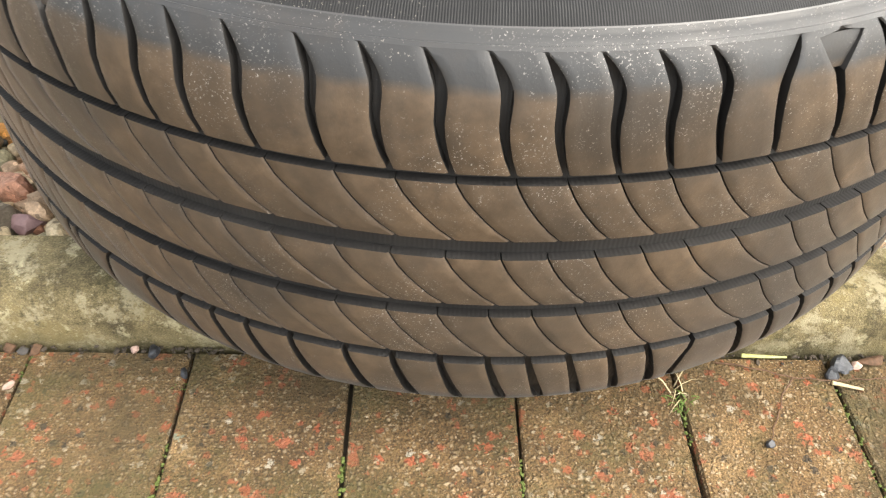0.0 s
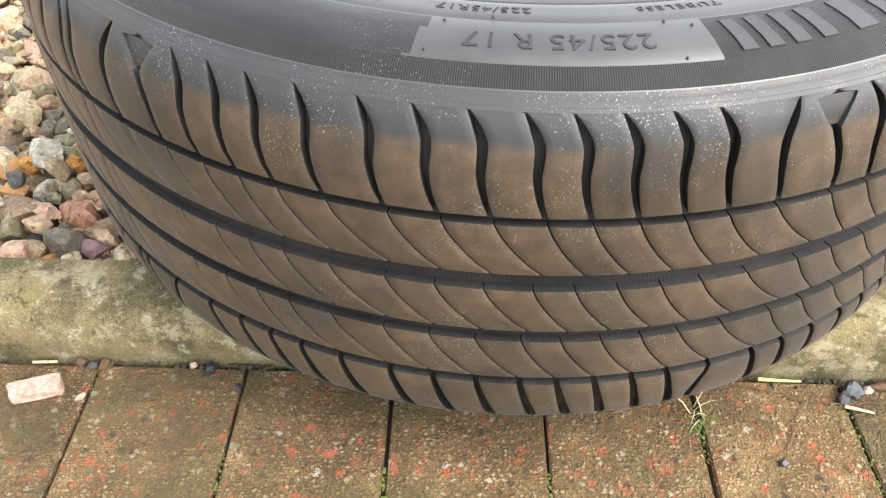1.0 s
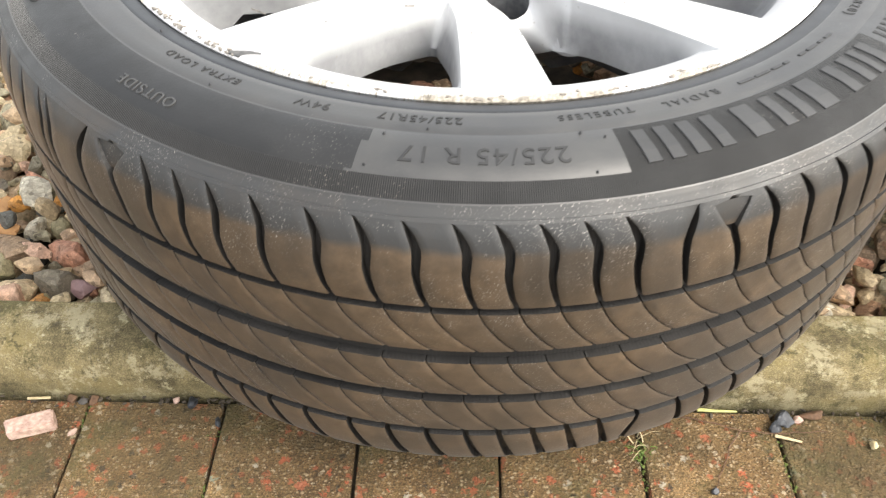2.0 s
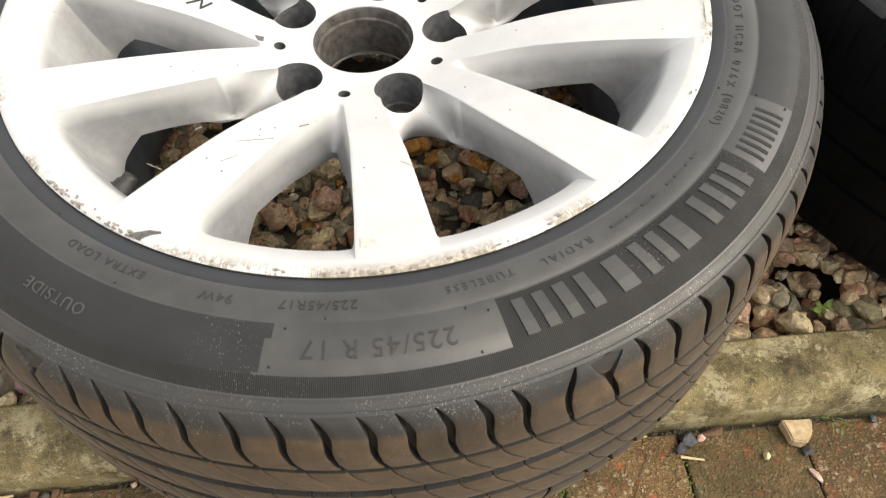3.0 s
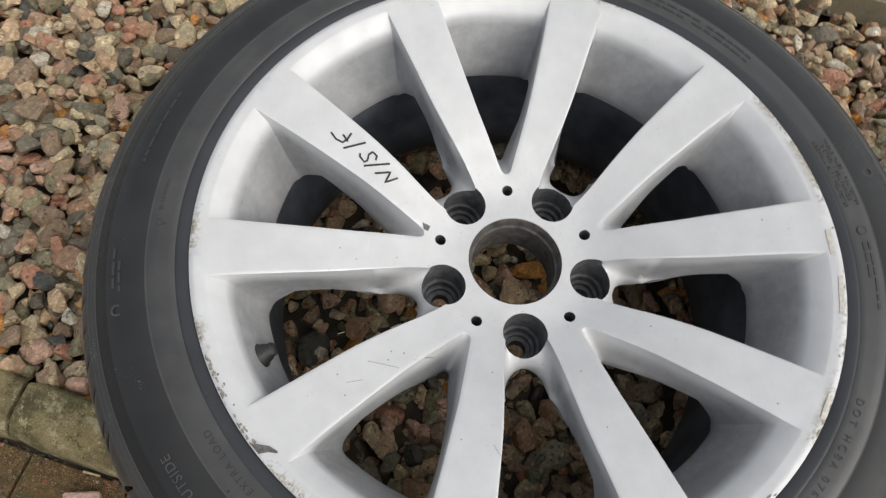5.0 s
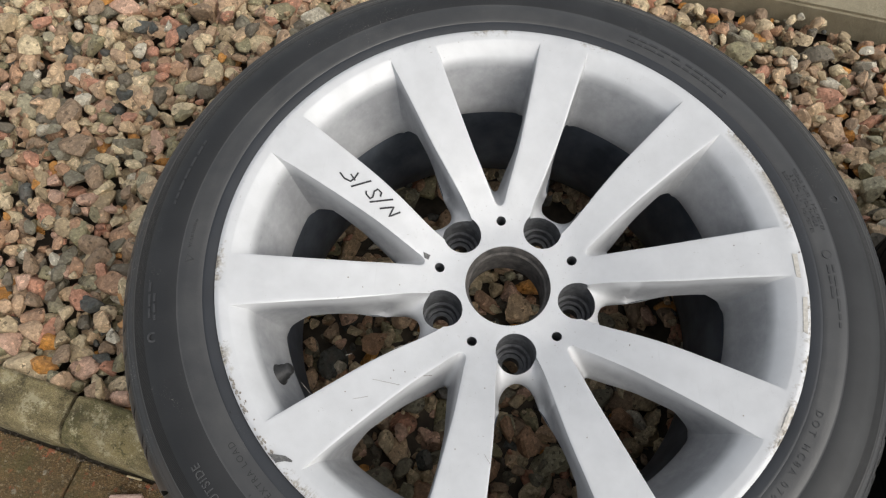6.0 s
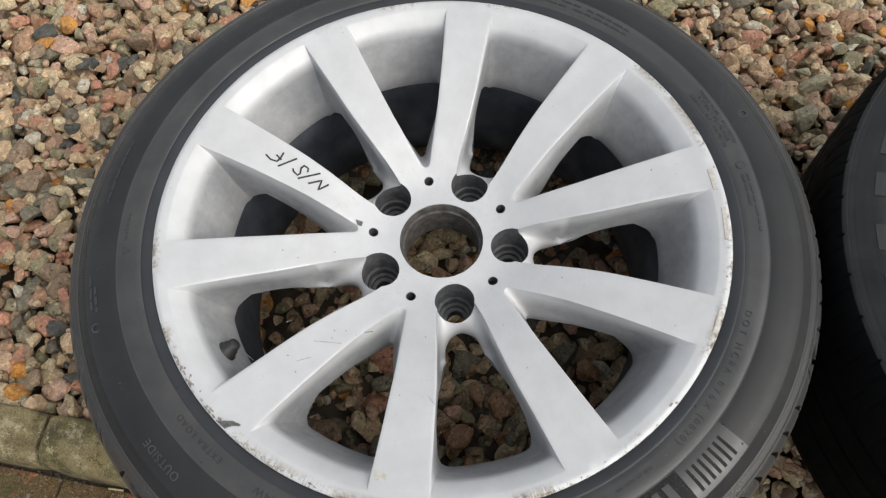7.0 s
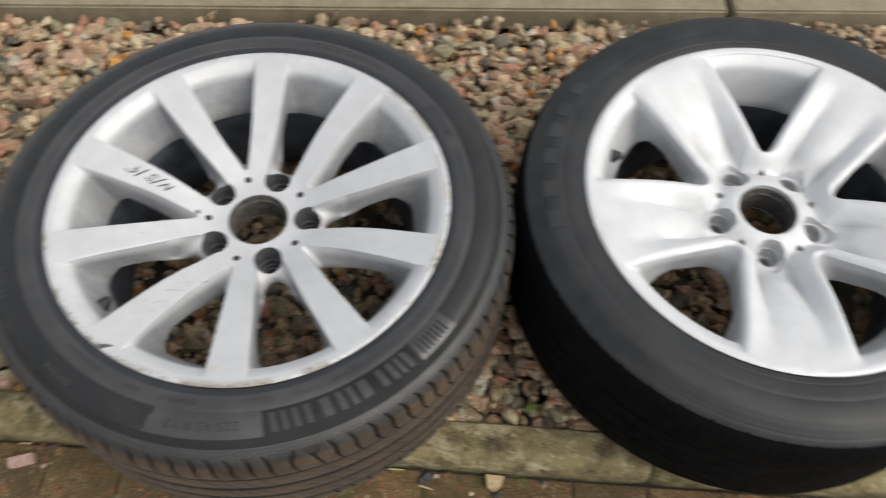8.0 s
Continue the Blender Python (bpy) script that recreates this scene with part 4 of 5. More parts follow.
def flake(parent, outline, name, material, up=0.0005, label=""):
    """A patch of missing paint; outline in (radius in mm, degrees)."""
    verts = [on_face(r / 1000, d, up) for r, d in outline]
    mid = (sum(r for r, _ in outline) / len(outline) / 1000, sum(d for _, d in outline) / len(outline))
    verts.append(on_face(mid[0], mid[1], up))
    n = len(outline)
    verts += [on_face(r / 1000, d, -0.001) for r, d in outline]
    faces = [(k, (k + 1) % n, n) for k in range(n)] + [(k, (k + 1) % n, n + 1 + (k + 1) % n, n + 1 + k) for k in range(n)]
    return part(name, mesh_of(name, verts, faces, [material]), parent, label)


def mark_rim(rim):
    pen = "black marker handwriting reading N/S/F"
    for line in ([(124.7, 157.9), (115.8, 153.8), (114.8, 158.7), (109.1, 153.9)], [(134.4, 157.8), (120.2, 151.3)],
                 [(129.9, 153.7), (131.0, 152.1), (135.3, 151.9), (136.5, 153.4), (134.6, 155.5), (135.9, 156.6), (140.7, 155.9), (142.0, 155.0)],
                 [(154.3, 156.7), (144.0, 150.9)], [(168.6, 154.8), (162.8, 155.6), (157.2, 155.3), (156.0, 153.6), (156.6, 151.4)], [(160.6, 153.3), (154.4, 154.2)]):
        stroke(rim, line, 0.0013, "pen_stroke", INK, label=pen)
    flake(rim, [(234.6, -134.2), (232.4, -133.8), (226.5, -132.2), (224.7, -130.7), (225.7, -130.5), (229.1, -131.5), (234.4, -132.3)], "bare_patch", BARE, label="dark flake of missing paint")
    flake(rim, [(77.0, 166.0), (70.6, 165.8), (71.0, 169.5), (74.5, 169.3)], "bare_patch", BARE)
    for outline in ([(227.2, 9.1), (230.9, 8.9), (230.1, 3.8), (226.9, 4.0)], [(229.6, -0.4), (232.9, -0.3), (232.8, -8.0), (229.6, -7.6)], [(230.8, -23.1), (234.2, -23.3), (234.5, -27.9), (231.3, -28.1)], [(209.8, -103.1), (211.4, -100.9), (215.8, -100.7), (216.9, -102.9)]):
        flake(rim, outline, "bare_patch", PRIMER, label="pale flake of missing paint")
    rnd = random.Random(21)
    for lo, hi, count in ((-150, -132, 46), (-126, -64, 24), (-64, 30, 8)):
        for _ in range(count):
            d, r = rnd.uniform(lo, hi), 234.9 - abs(rnd.gauss(0, 2.0))
            w, h = rnd.uniform(0.12, 0.5), rnd.uniform(0.25, 0.85)
            flake(rim, [(min(r + rnd.uniform(-0.4, 0.4) + h * math.sin(a), 234.9), d + w * math.cos(a) * rnd.uniform(0.6, 1.3)) for a in (0.2, 1.0, 1.8, 2.6, 3.5, 4.6, 5.6)], "rash_mark", GRIT)
    for line in ([(142.7, -134.7), (136.0, -131.4), (129.5, -127.5)], [(149.9, -145.2), (145.2, -145.0)], [(110.9, -124.0), (106.2, -121.5)], [(188.8, -143.4), (187.0, -140.2)], [(163.7, -133.2), (153.9, -131.3)], [(114.5, -140.1), (106.4, -139.8)], [(148.6, -94.1), (155.3, -92.1)]):
        stroke(rim, line, 0.0002, "scratch", GRIT, 0.0003, "thin scratch in the paint")
    for r, d in ((133.3, -171.6), (150.6, -102.4), (119.0, -130.0), (125.0, -133.0), (131.0, -131.5), (122.0, -168.0), (143.0, -63.0), (96.0, -98.0), (100.0, -60.5), (92.0, 190.0), (110.0, -26.0), (185.0, 13.0), (165.0, -136.0), (170.0, -131.0), (205.0, -29.5)):
        flake(rim, [(r + 0.7 * math.sin(a) * rnd.uniform(0.5, 1), d + math.degrees(0.7 / r) * math.cos(a) * rnd.uniform(0.5, 1)) for a in (0.2, 1.2, 2.3, 3.3, 4.4, 5.5)], "chip", GRIT)


# first wheel: ten straight spokes in five pairs
FACE_A = [(0.0, 0.0), (0.045, 0.0), (0.060, 0.0018), (0.075, 0.0065), (0.092, 0.0130), (0.112, 0.0200), (0.138, 0.0272), (0.170, 0.0345), (0.200, 0.0402), (0.222, 0.0440), (0.2305, 0.0458), (0.2338, 0.0460), (0.2355, 0.0448)]


def face_a(r):
    return smooth_at(FACE_A, r)


WEB_A = [(0.040, -0.0008), (0.070, -0.0010), (0.0778, -0.0015), (0.081, -0.0048), (0.085, -0.0120), (0.088, -0.0180), (0.2, -0.0180)]


def build_wheel_a():
    base = wheel_base("alloy_wheel", HUBS[0], 11.87, "ten-spoke silver alloy wheel with scuffed rim, lying flat on gravel")
    pin_side = lambda r: smooth_at([(0.0725, 0.0046), (0.105, 0.0146), (0.14, 0.0250), (0.18, 0.0362), (0.2245, 0.0480)], r)
    lug_side = lambda r: smooth_at([(0.060, 0.0178), (0.100, 0.0218), (0.14, 0.0288), (0.18, 0.0378), (0.2245, 0.0480)], r)
    pin_open = lambda r: smooth_at([(0.098, 0.0035), (0.1015, 0.0042), (0.115, 0.0105), (0.128, 0.0165), (0.14, 0.0215), (0.165, 0.0300), (0.1915, 0.0365)], r)
    lug_open = lambda r: smooth_at([(0.088, 0.0165), (0.1045, 0.0172), (0.115, 0.0208), (0.13, 0.0258), (0.147, 0.0308), (0.168, 0.0350), (0.1915, 0.0385)], r)
    sectors, holes = [], []
    for k in range(5):
        pin, lug = radians(-44 + 72 * k), radians(-8 + 72 * k)
        sectors.append((pin, radians(18), face_a, pin_side, 0.0725, pin_open, 0.0980, 0.030))
        sectors.append((lug, radians(18), face_a, lug_side, 0.0800, lug_open, 0.0880, 0.030, None, 0.0005, (0.060, 0.0178, 0.094), WEB_A))
        holes.append((0.060, pin, 0.0043, 0.02, -0.020))
        holes.append((0.060, lug, 0.0170, 0.03, -0.027))
        holes.append((0.060, lug, 0.0142, -0.02, -0.034))
        holes.append((0.060, lug, 0.0112, -0.03, -0.038))
        holes.append((0.060, lug, 0.0074, -0.034, -0.09))
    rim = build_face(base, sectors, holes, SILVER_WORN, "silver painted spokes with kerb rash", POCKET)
    build_barrel(base)
    build_bore_ring(base)
    build_valve(base, radians(-150), 0.008)
    tyre = build_tyre(base, True)
    build_tread(base)
    ring_text(tyre, "225/45 R 17", -101.2, 0.2765, 0.0135, spacing=1.12, material=DULL_LETTER, raise_by=0.0004)
    ring_text(tyre, "225/45R17", -107.7, 0.2525, 0.0080, spacing=1.12, material=DULL_LETTER, raise_by=0.0004)
    ring_text(tyre, "94W", -119.3, 0.2530, 0.0080, spacing=1.15, material=DULL_LETTER)
    ring_text(tyre, "TUBELESS", -89.3, 0.2515, 0.0066, spacing=1.35)
    ring_text(tyre, "RADIAL", -78.3, 0.2530, 0.0066, spacing=1.5)
    ring_text(tyre, "EXTRA LOAD", -134.1, 0.2520, 0.0066, spacing=1.3, material=DULL_LETTER)
    ring_text(tyre, "OUTSIDE", -135.8, 0.2800, 0.0085, spacing=1.15, material=SIDEWALL, raise_by=0.0006)
    ring_text(tyre, "DOT HC8A 076X", -31.4, 0.2515, 0.0072, spacing=1.75)
    ring_text(tyre, "(0820)", -46.0, 0.2525, 0.0072, spacing=1.5)
    ring_text(tyre, "TREAD PLIES 1 POLYESTER", 20.0, 0.2585, 0.0040, spacing=1.3)
    ring_text(tyre, "2 STEEL 1 POLYAMIDE", 20.0, 0.2540, 0.0040, spacing=1.3)
    ring_text(tyre, "SIDEWALL PLY 1 POLYESTER", 20.0, 0.2495, 0.0040, spacing=1.2)
    ring_text(tyre, "WARNING", -179.0, 0.2570, 0.0042, spacing=1.4)
    # small writing too fine to read, as bars
    for deg0, deg1, r in ((46.5, 57.0, 0.2580), (58.0, 69.5, 0.2580), (46.5, 60.0, 0.2530), (61.0, 69.5, 0.2530), (-5.5, 6.5, 0.2575), (0.0, 6.5, 0.2535), (-170.0, -163.5, 0.2845), (-168.0, -163.5, 0.2805), (163.0, 176.0, 0.2790), (-72.0, -64.0, 0.2530), (-62.0, -55.0, 0.2530)):
        word = random.Random(int(deg0 * 10))
        while deg0 < deg1 - 0.4:
            end = min(deg1, deg0 + word.uniform(0.8, 2.6))
            ring_bar(tyre, deg0, end, r - 0.0009, r + 0.0009, name="line_bar")
            deg0 = end + word.uniform(0.35, 0.6)
    # the maker's mark as plain blocks on its dark panel
    for d0, d1 in ((-87.2, -85.9), (-84.9, -83.6), (-82.5, -81.1), (-79.9, -78.5), (-76.3, -74.2), (-72.6, -71.3), (-70.1, -68.8), (-67.6, -65.4), (-62.9, -61.5), (-60.2, -58.9), (-58.0, -57.0), (-56.1, -54.8)):
        ring_bar(tyre, d0, d1, 0.2675, 0.2870, 0.35, "mark_block", LETTER, 0.0007, "raised plain bar of the maker's mark")
    for k in range(7):
        ring_bar(tyre, -51.5 + 1.2 * k, -51.0 + 1.2 * k, 0.2690, 0.2860, 0.0, "line_bar", KNURL, 0.0003)
    # moulding nibs left standing at the panels' corners
    nib, faces = lathe([(0.0008, -0.0005), (0.0006, 0.0005), (0.0004, 0.0010), (0.0001, 0.0012)], 8)
    nib = mesh_of("nib", nib, faces, [INK], smooth=True)
    for deg, r0 in ((-110.8, 0.2662), (-106.7, 0.2606), (-91.9, 0.2645), (-89.7, 0.2686), (-111.7, 0.2858), (-91.6, 0.2880), (-130.9, 0.2611), (-144.3, 0.2427), (-41.8, 0.2677), (-42.3, 0.2852), (-42.1, 0.2458)):
        part("moulding_nib", nib, tyre).matrix_basis = Matrix.Translation(polar(r0, radians(deg), side_height(r0)))
    for deg, r0 in ((19.0, 0.2790), (-160.8, 0.2825)):
        v, f = lathe([(0.0042, -0.001), (0.0042, 0.0004), (0.0027, 0.0004), (0.0027, -0.001)], 24)
        ring = part("ring_mark", mesh_of("ring_mark", v, f, [LETTER]), tyre)
        ring.matrix_basis = Matrix.Translation(polar(r0, radians(deg), side_height(r0)))
    # the ringed approval mark and the warning triangle
    for deg, r0, size, sides, name in ((8.6, 0.2550, 0.0038, 24, "ring_mark"), (-174.0, 0.2565, 0.0040, 3, "warning_triangle")):
        v, f = lathe([(size, -0.001), (size, 0.0003), (size * 0.74, 0.0003), (size * 0.74, -0.001)], sides)
        part(name, mesh_of(name, v, f, [LETTER]), tyre).matrix_basis = Matrix.Translation(polar(r0, radians(deg), side_height(r0)))
    mark_rim(rim)
    return base, rim


# second wheel: five broad fluted spokes
FACE_B = [(0.0, 0.004), (0.045, 0.006), (0.060, 0.010), (0.090, 0.020), (0.120, 0.029), (0.150, 0.036), (0.200, 0.0435), (0.222, 0.0450), (0.230, 0.0462), (0.2338, 0.0462), (0.2355, 0.0448)]


def face_b(r):
    return smooth_at(FACE_B, r)


def build_wheel_b():
    base = wheel_base("alloy_wheel", HUBS[1], 11.45, "five-spoke satin silver alloy wheel with worn black tyre, lying on gravel")
    side = lambda r: curve_at([(0.080, 0.0100), (0.09, 0.0115), (0.11, 0.0195), (0.14, 0.0340), (0.18, 0.0540), (0.2245, 0.0765)], r)
    hole = lambda r: smooth_at([(0.098, 0.0270), (0.126, 0.0295), (0.145, 0.0400), (0.165, 0.0475), (0.1915, 0.0530)], r)

    def flute(r, share):
        depth = smooth_at([(0.046, 0.0), (0.058, 0.010), (0.072, 0.0195), (0.10, 0.0210), (0.13, 0.0150), (0.16, 0.0085), (0.19, 0.0035), (0.215, 0.0), (0.24, 0.0)], r)
        s = min(1, max(0, (share - 0.44) / 0.42))
        bulge = 1 - 0.38 * (1 - min(1.0, share / 0.48) ** 2) * curve_at([(0.085, 0.0), (0.11, 1.0), (0.24, 1.0)], r)
        return depth * bulge * (0.5 + 0.5 * math.cos(math.pi * s)) * (1 + 0.16 * math.exp(-((share - 0.5) / 0.12) ** 2)) - 0.0015 * math.exp(-((share - 0.9) / 0.09) ** 2) * min(1, depth / 0.004)

    sectors, holes = [], []
    for k in range(5):
        gap, lug = radians(76 + 72 * k), radians(40 + 72 * k)
        sectors.append((gap, radians(36), face_b, side, 0.0815, hole, 0.0985, 0.040, flute, 0.004))
        holes.append((0.060, gap, 0.0045, 0.03, -0.016))
        holes.append((0.060, lug, 0.0135, -0.005, -0.028))
        holes.append((0.060, lug, 0.0085, -0.02, -0.09))
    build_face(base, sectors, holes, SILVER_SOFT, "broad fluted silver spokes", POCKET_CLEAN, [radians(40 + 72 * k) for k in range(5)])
    build_barrel(base)
    build_bore_ring(base)
    build_valve(base, radians(150), 0.010)
    tyre = build_tyre(base, False)
    for d in (178.8, 170.0, 160.0, 151.5, 144.0, 135.5):
        ring_bar(tyre, d, d + 4.6, 0.271, 0.287, 0.0, "mark_block", OLD_MARK, 0.0007, "faint raised block of the maker's mark")
    return base


build_ground()
build_kerb()
build_slabs()
build_wheel_a()
build_wheel_b()
build_gravel()


# ---- paving blocks ----
def paver_mesh(seed):
    bm = bevel_box(PITCH - 0.0022, 0.1976, 0.06, 0.0013, 1)
    rnd = random.Random(seed)
    for v in bm.verts:
        v.co += Vector((rnd.uniform(-1, 1), rnd.uniform(-1, 1), rnd.uniform(-1, 1))) * 0.0005
    return from_bm("paver", bm, PAVER)


def build_paving():
    paving = tagged(new("pavement"), "buff and red concrete block paving with mossy joints", "paving", kind="structure")
    shapes = [paver_mesh(k) for k in range(6)]
    rnd = random.Random(3)
    for row in range(8):
        for k in range(-15, 19):
            ob = new("brick", shapes[rnd.randrange(6)])
            ob.parent = paving
            x = JOINT0 + PITCH * (k + 0.5) + (0.5 * PITCH if row % 2 else 0)
            y = KERB_FRONT - 0.0025 - 0.1 - 0.2 * row
            ob.matrix_basis = pose(x, y, -0.03 + rnd.uniform(-0.0012, 0.0008), rnd.uniform(-0.4, 0.4), rnd.uniform(-0.4, 0.4), rnd.choice((0, 180)) + rnd.uniform(-0.3, 0.3))

    # the rest of the yard, further off
    verts, faces = [], []
    for row in range(24):
        for k in range(-40, 46):
            if row < 8 and -15 <= k < 19:
                continue
            x = JOINT0 + PITCH * (k + 0.5) + (0.5 * PITCH if row % 2 else 0)
            y = KERB_FRONT - 0.1025 - 0.2 * row
            hx, hy, z, n = PITCH / 2 - 0.0013, 0.0986, rnd.uniform(-0.001, 0.0008), len(verts)
            verts += [(x + sx * (hx - e), y + sy * (hy - e), z + dz) for e, dz in ((0.0, -0.012), (0.0, -0.0015), (0.0015, 0.0)) for sx, sy in ((-1, -1), (1, -1), (1, 1), (-1, 1))]
            faces += [(n + 8, n + 9, n + 10, n + 11)] + [(n + 4 * j + i, n + 4 * j + (i + 1) % 4, n + 4 * j + 4 + (i + 1) % 4, n + 4 * j + 4 + i) for j in range(2) for i in range(4)]
    far = part("far_bricks", mesh_of("far_bricks", verts, faces, [PAVER]), paving)
    far["kind"] = "stuff"


build_paving()


# ---- small things ----
def pebble(name, size, at, material, label, seed, category="stone", turn=0.0):
    shapes, tris = stone_shapes(1, 3, seed)
    v = shapes[0] * np.array(size)
    v[:, 2] -= v[:, 2].min()
    ob = new(name, mesh_from_arrays(name, v, tris, material))
    ob.matrix_basis = pose(*at, 0, 0, turn)
    return tagged(ob, label, category)


def chip_block(name, outline, height, material, label, category="stone"):
    """A broken flat-sided piece of stone."""
    bm = bmesh.new()
    base = [bm.verts.new((x, y, 0.0)) for x, y in outline]
    face = bm.faces.new(base)
    up = bmesh.ops.extrude_face_region(bm, geom=[face])
    for v in [g for g in up["geom"] if isinstance(g, bmesh.types.BMVert)]:
        v.co.z += height * (0.85 + 0.3 * noise.noise((v.co.x * 60, v.co.y * 60, 3)))
    bmesh.ops.bevel(bm, geom=list(bm.edges), offset=0.0012, segments=2, affect="EDGES")
    bmesh.ops.subdivide_edges(bm, edges=bm.edges, cuts=1, use_grid_fill=True)
    for v in bm.verts:
        v.co += Vector(noise.noise_vector(v.co * 220)) * 0.0007
    return tagged(new(name, from_bm(name, bm, material)), label, category)


def rod(points, radius, taper=0.6, sides=6):
    verts, faces = [], []
    path = [Vector(p) for p in points]
    for k, p in enumerate(path):
        ahead = (path[min(k + 1, len(path) - 1)] - path[max(k - 1, 0)]).normalized()
        one = ahead.cross(Vector((0.1, 0.2, 1))).normalized()
        two = ahead.cross(one)
        r = radius * (1 - (1 - taper) * k / (len(path) - 1))
        verts += [p + one * r * math.cos(2 * math.pi * j / sides) + two * r * math.sin(2 * math.pi * j / sides) for j in range(sides)]
    for k in range(len(path) - 1):
        for j in range(sides):
            faces.append((k * sides + j, k * sides + (j + 1) % sides, (k + 1) * sides + (j + 1) % sides, (k + 1) * sides + j))
    faces += [tuple(range(sides)), tuple((len(path) - 1) * sides + j for j in reversed(range(sides)))]
    return verts, faces


def wobbly(points, amount, seed, cuts=5):
    rnd = random.Random(seed)
    out = [Vector(points[0])]
    for a, b in zip(points, points[1:]):
        a, b = Vector(a), Vector(b)
        for k in range(1, cuts + 1):
            p = a.lerp(b, k / cuts)
            if k < cuts:
                p += Vector((rnd.uniform(-1, 1), rnd.uniform(-1, 1), 0)) * amount
            out.append(p)
    return out


def blade(verts, faces, root, tip, width):
    root, tip = Vector(root), Vector(tip)
    side = (tip - root).cross(Vector((0, 0, 1)))
    side = (side.normalized() if side.length > 1e-6 else Vector((1, 0, 0))) * width / 2
    n = len(verts)
    for k, w in enumerate((1.0, 0.9, 0.6, 0.08)):
        p = root.lerp(tip, k / 3) + Vector((0, 0, 0.25 * (tip - root).length * math.sin(math.pi * k / 3)))
        verts += [p - side * w, p + side * w, p + Vector((0, 0, -0.0002))]
    for k in range(3):
        a, b = n + 3 * k, n + 3 * k + 3
        faces += [(a, a + 1, b + 1, b), (a + 1, a + 2, b + 2, b + 1), (a + 2, a, b, b + 2)]


def tuft(name, at, count, reach, width, material, label, seed, spread=0.006):
    rnd = random.Random(seed)
    verts, faces = [], []
    for _ in range(count):
        a = rnd.uniform(0, 2 * math.pi)
        d = rnd.uniform(0.5, 1.0) * reach
        root = Vector(at) + Vector((rnd.uniform(-1, 1) * spread, rnd.uniform(-1, 1) * spread, 0))
        blade(verts, faces, root, root + Vector((d * math.cos(a), d * math.sin(a), rnd.uniform(0.1, 0.6) * reach)), width * rnd.uniform(0.6, 1.2))
    return tagged(new(name, mesh_of(name, verts, faces, [material])), label, "grass")


def moss_strip(x, y0, y1, width, seed):
    """Moss grown in a joint: many tiny cushions."""
    rnd = random.Random(seed)
    shapes, tris = stone_shapes(3, 2, seed)
    rng = np.random.default_rng(seed)
    spots, sizes = [], []
    n = int(abs(y1 - y0) / 0.0011)
    for k in range(n):
        y = y0 + (y1 - y0) * rnd.random()
        spots.append((x + rnd.gauss(0, 0.3) * width, y, rnd.uniform(-0.003, 0.0012)))
        sizes.append(rnd.uniform(0.0008, 0.0021))
    v, f = stone_field(spots, sizes, shapes, tris, rng)
    return tagged(new("moss", mesh_from_arrays("moss", v, f, MOSS)), "green moss growing in a paving joint", "moss", "moss in the joints", "stuff")


GRASS = plain("grass_green", (0.07, 0.13, 0.02), (0.2, 0.28, 0.06), 0.6, 300)

chip_block("pink_stone", [(-0.322, -0.262), (-0.292, -0.251), (-0.285, -0.264), (-0.315, -0.274)], 0.011, PINK_STONE, "broken pink granite chip lying on the paving")
pebble("pebble", (0.0045, 0.003, 0.0025), (-0.274, -0.267, 0.0), PINK_STONE, "small pink pebble on the paving", 4, "pebble", 50)
pebble("black_stone", (0.0085, 0.007, 0.007), (0.229, -0.2455, 0.0), DARK_STONE, "glossy black stone beside the kerb", 11, turn=30)
pebble("black_stone", (0.0065, 0.0055, 0.005), (0.2205, -0.2515, 0.0), DARK_STONE, "glossy black stone beside the kerb", 12, turn=80)
pebble("pebble", (0.005, 0.004, 0.003), (0.2385, -0.2445, 0.0), PINK_STONE, "small pink pebble on the paving", 13, "pebble")
pebble("flat_stone", (0.011, 0.0045, 0.0035), (0.2500, -0.2405, 0.0), TWIG, "flat brown stone chip against the kerb", 14, turn=5)
chip_block("tan_stone", [(0.303, -0.239), (0.328, -0.240), (0.324, -0.252), (0.316, -0.260), (0.306, -0.257)], 0.012, TAN_STONE, "pale tan stone chip leaning on the kerb")
pebble("pebble", (0.0045, 0.0045, 0.003), (0.285, -0.264, 0.0), STRAW, "cream pebble on the paving", 15, "pebble", 20)
pebble("pebble", (0.006, 0.005, 0.004), (0.319, -0.2635, 0.0), DARK_STONE, "small black pebble on the paving", 16, "pebble")
pebble("pebble", (0.004, 0.009, 0.003), (0.318, -0.282, -0.001), PINK_STONE, "pale pink pebble lying in a paving joint", 17, "pebble", 20)
pebble("pebble", (0.005, 0.005, 0.004), (0.379, -0.2415, 0.0), DARK_STONE, "small black pebble on the paving", 18, "pebble")
pebble("pebble", (0.0035, 0.0035, 0.003), (0.1665, -0.3015, 0.0), DARK_STONE, "small black pebble on the paving", 19, "pebble")
pebble("purple_pebble", (0.016, 0.013, 0.012), (-0.296, -0.158, 0.022), PURPLE, "smooth round purple pebble on the gravel", 40, "pebble")
pebble("orange_pebble", (0.011, 0.009, 0.010), (-0.318, -0.150, 0.024), ORANGE, "smooth orange pebble on the gravel", 41, "pebble")
pebble("orange_stone", (0.017, 0.013, 0.010), (-0.395, -0.068, 0.026), ORANGE, "orange stone lying on the gravel", 42)
pebble("orange_stone", (0.015, 0.013, 0.010), (-0.378, -0.100, 0.026), ORANGE, "orange stone lying on the gravel", 43)
v, f = rod([(-0.316, -0.2395, 0.002), (-0.300, -0.2385, 0.002)], 0.0011, 0.9)
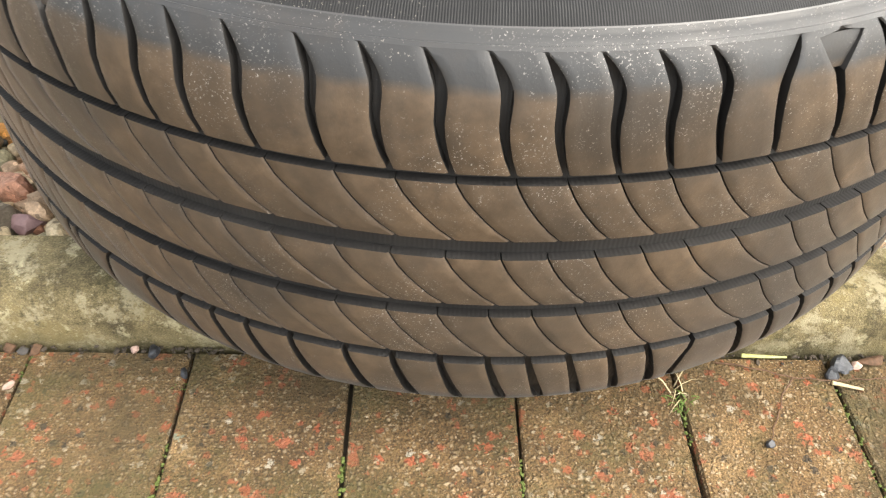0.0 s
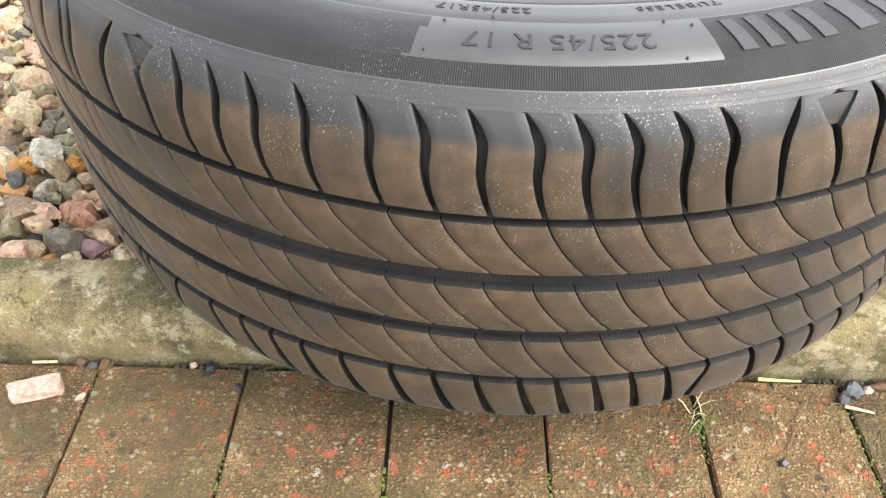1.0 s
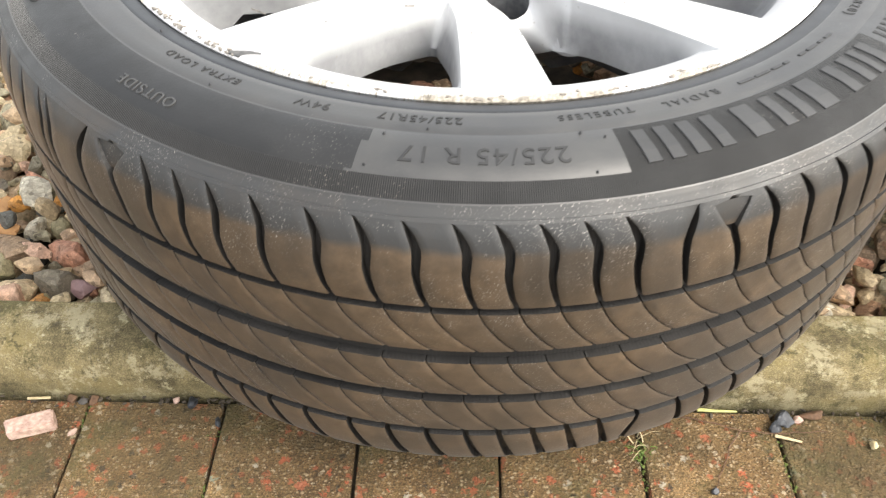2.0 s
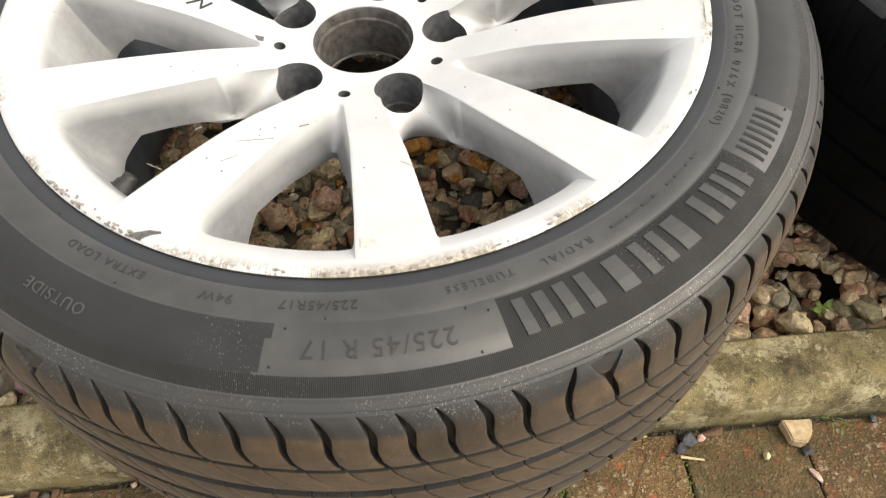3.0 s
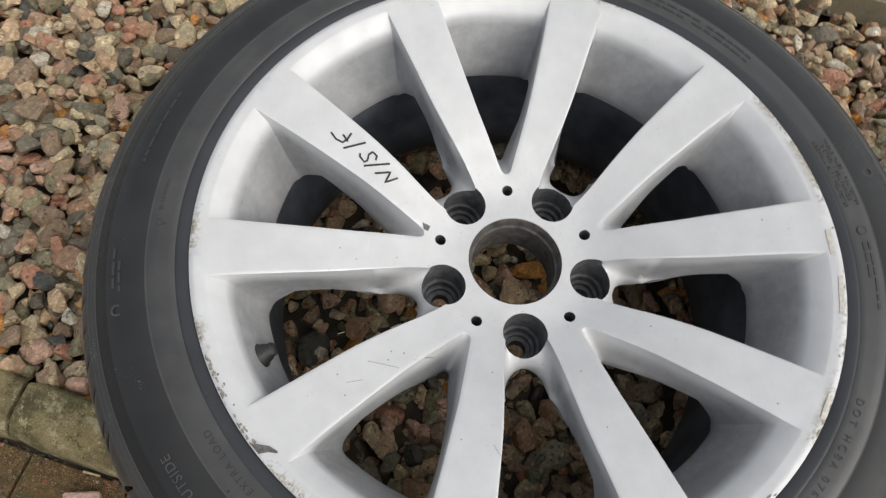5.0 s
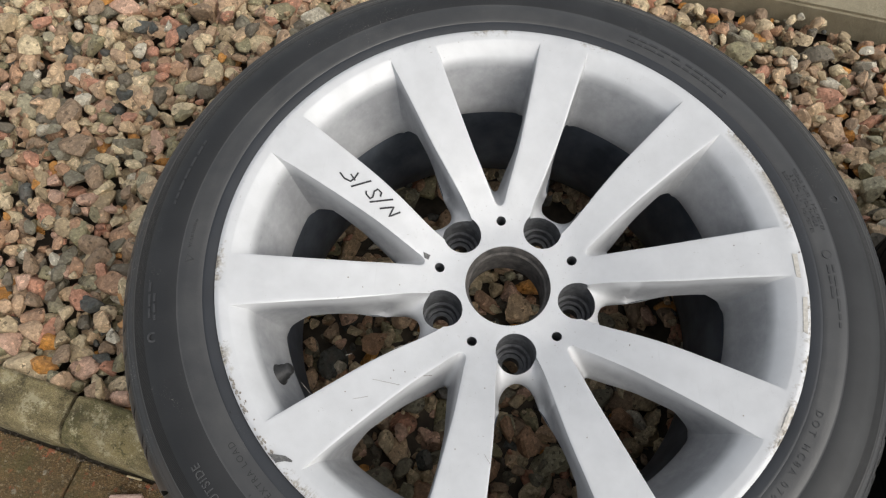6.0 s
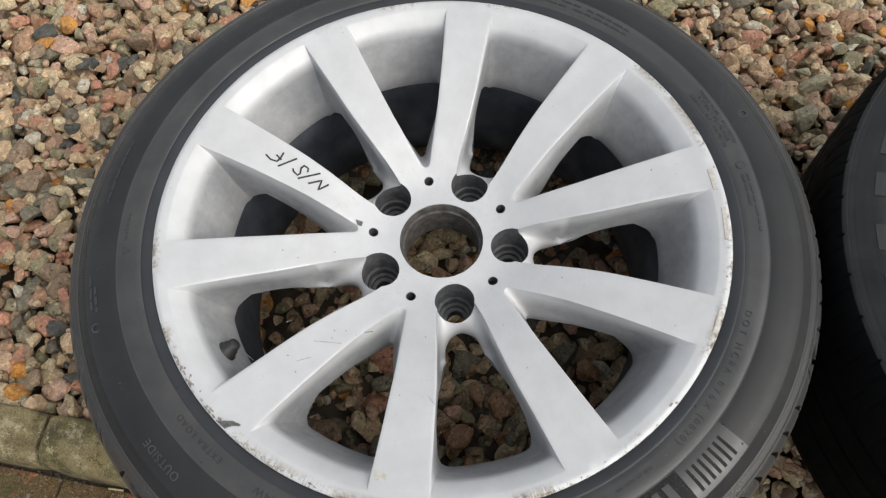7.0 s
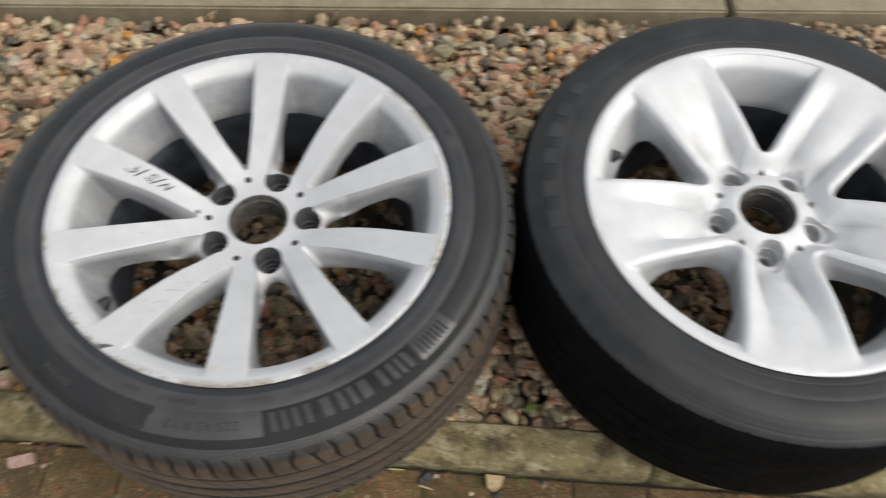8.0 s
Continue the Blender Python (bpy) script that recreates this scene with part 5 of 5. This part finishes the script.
tagged(new("straw", mesh_of("straw", v, f, [STRAW])), "short piece of dry straw by the kerb", "straw")
v, f = rod([(0.218, -0.2585, 0.003), (0.236, -0.2625, 0.002)], 0.0013, 0.6)
tagged(new("straw", mesh_of("straw", v, f, [STRAW])), "short piece of dry straw on the paving", "straw")
v, f = rod([(0.168, -0.2385, 0.003), (0.181, -0.2400, 0.004), (0.196, -0.2395, 0.003)], 0.0014, 0.5)
tagged(new("straw", mesh_of("straw", v, f, [BLADE])), "yellow-green blade of dead grass by the kerb", "grass")
twig = tagged(new("twig"), "thin forked dark twig lying on the paving", "twig")
for pts in ([(0.150, -0.2435, 0.002), (0.176, -0.249, 0.003), (0.195, -0.255, 0.003), (0.220, -0.2565, 0.003), (0.256, -0.254, 0.002)], [(0.195, -0.255, 0.003), (0.183, -0.270, 0.003), (0.176, -0.285, 0.002), (0.167, -0.300, 0.002)]):
    v, f = rod(wobbly(pts, 0.0008, 5), 0.00055, 0.6)
    part("stem", mesh_of("stem", v, f, [TWIG]), twig)
tuft("grass_tuft", (0.1235, -0.272, -0.003), 26, 0.011, 0.0010, GRASS, "small green grass tuft growing from a joint", 6)
tuft("dry_grass", (0.125, -0.262, -0.003), 7, 0.028, 0.0010, STRAW, "dry grass stalks in a paving joint", 7)
tuft("weed", (0.360, -0.158, 0.030), 9, 0.013, 0.0055, GRASS, "small green weed sprouting at the kerb", 8, 0.003)
tuft("grass_tuft", (0.352, -0.2375, -0.004), 14, 0.020, 0.0012, GRASS, "green grass tuft against the kerb", 9)
tuft("grass_tuft", (-0.176, -0.262, -0.004), 10, 0.008, 0.0011, GRASS, "tiny green sprout in a paving joint", 10, 0.003)


def moss_ball(at, size, seed):
    """A round cushion of moss: many small pointed shoots on a dome."""
    rnd = random.Random(seed)
    shapes, tris = stone_shapes(3, 1, seed)
    spots, sizes = [], []
    for _ in range(420):
        a, e = rnd.uniform(0, 2 * math.pi), math.asin(rnd.uniform(-0.2, 1))
        r = size * rnd.uniform(0.8, 1.05)
        spots.append((at[0] + r * math.cos(a) * math.cos(e), at[1] + r * math.sin(a) * math.cos(e), at[2] + 0.85 * r * math.sin(e)))
        sizes.append(rnd.uniform(0.0011, 0.0022))
    v, f = stone_field(spots, sizes, shapes, tris, np.random.default_rng(seed))
    return tagged(new("moss_clump", mesh_from_arrays("moss_clump", v, f, DRY_MOSS)), "yellow-green round moss clump on the gravel", "moss")


DRY_MOSS = plain("dry_moss", (0.07, 0.06, 0.008), (0.30, 0.24, 0.035), 0.9, 260)
moss_ball((-0.372, -0.055, 0.036), 0.0115, 12)
for k, (j, y0, y1, w) in enumerate(((2, -0.25, -0.43, 0.0032), (0, -0.31, -0.42, 0.0026), (-1, -0.31, -0.43, 0.0028), (-2, -0.30, -0.43, 0.0028), (1, -0.268, -0.30, 0.004), (1, -0.36, -0.43, 0.003), (-3, -0.24, -0.26, 0.003))):
    moss_strip(JOINT0 + PITCH * j - (0.0 if j != 2 else 0.001), y0, y1, w, 60 + k)


def kerb_crumbs(seed):
    """Soil crumbs, grit and tiny stones washed up along the foot of the kerb and at the ends of the joints."""
    rnd = random.Random(seed)
    shapes, tris = stone_shapes(4, 1, seed)
    spots, sizes = [], []
    for _ in range(900):
        x = rnd.uniform(-0.62, 0.75)
        joint = JOINT0 + PITCH * round((x - JOINT0) / PITCH)
        if rnd.random() < 0.45:
            x = joint + rnd.gauss(0, 0.010)
        y = KERB_FRONT - abs(rnd.gauss(0, 0.0035)) - 0.0008
        size = rnd.choice((0.0007, 0.0010, 0.0013, 0.0018, 0.0026)) * rnd.uniform(0.8, 1.2)
        spots.append((x, y, size * 0.8))
        sizes.append(size)
    v, f = stone_field(spots, sizes, shapes, tris, np.random.default_rng(seed))
    return tagged(new("soil_crumbs", mesh_from_arrays("soil_crumbs", v, f, SOIL)), "dark soil crumbs along the foot of the kerb", "soil", kind="stuff")


kerb_crumbs(31)
for k, (x, y, size, material, text) in enumerate(((-0.283, -0.2395, 0.0060, TWIG, "small brown stone against the kerb"), (-0.2755, -0.2405, 0.0052, RUST, "small dark stone against the kerb"), (-0.268, -0.2390, 0.0062, TWIG, "small brown stone against the kerb"),
                                                  (-0.207, -0.2390, 0.0050, PINK_STONE, "small pink stone against the kerb"), (-0.196, -0.2400, 0.0064, DARK_STONE, "small black stone against the kerb"), (-0.174, -0.2560, 0.0050, DARK_STONE, "small black stone in a paving joint"))):
    pebble("pebble", (size, size * 0.7, size * 0.6), (x, y, 0.0), material, text, 70 + k, "pebble", 25 * k)
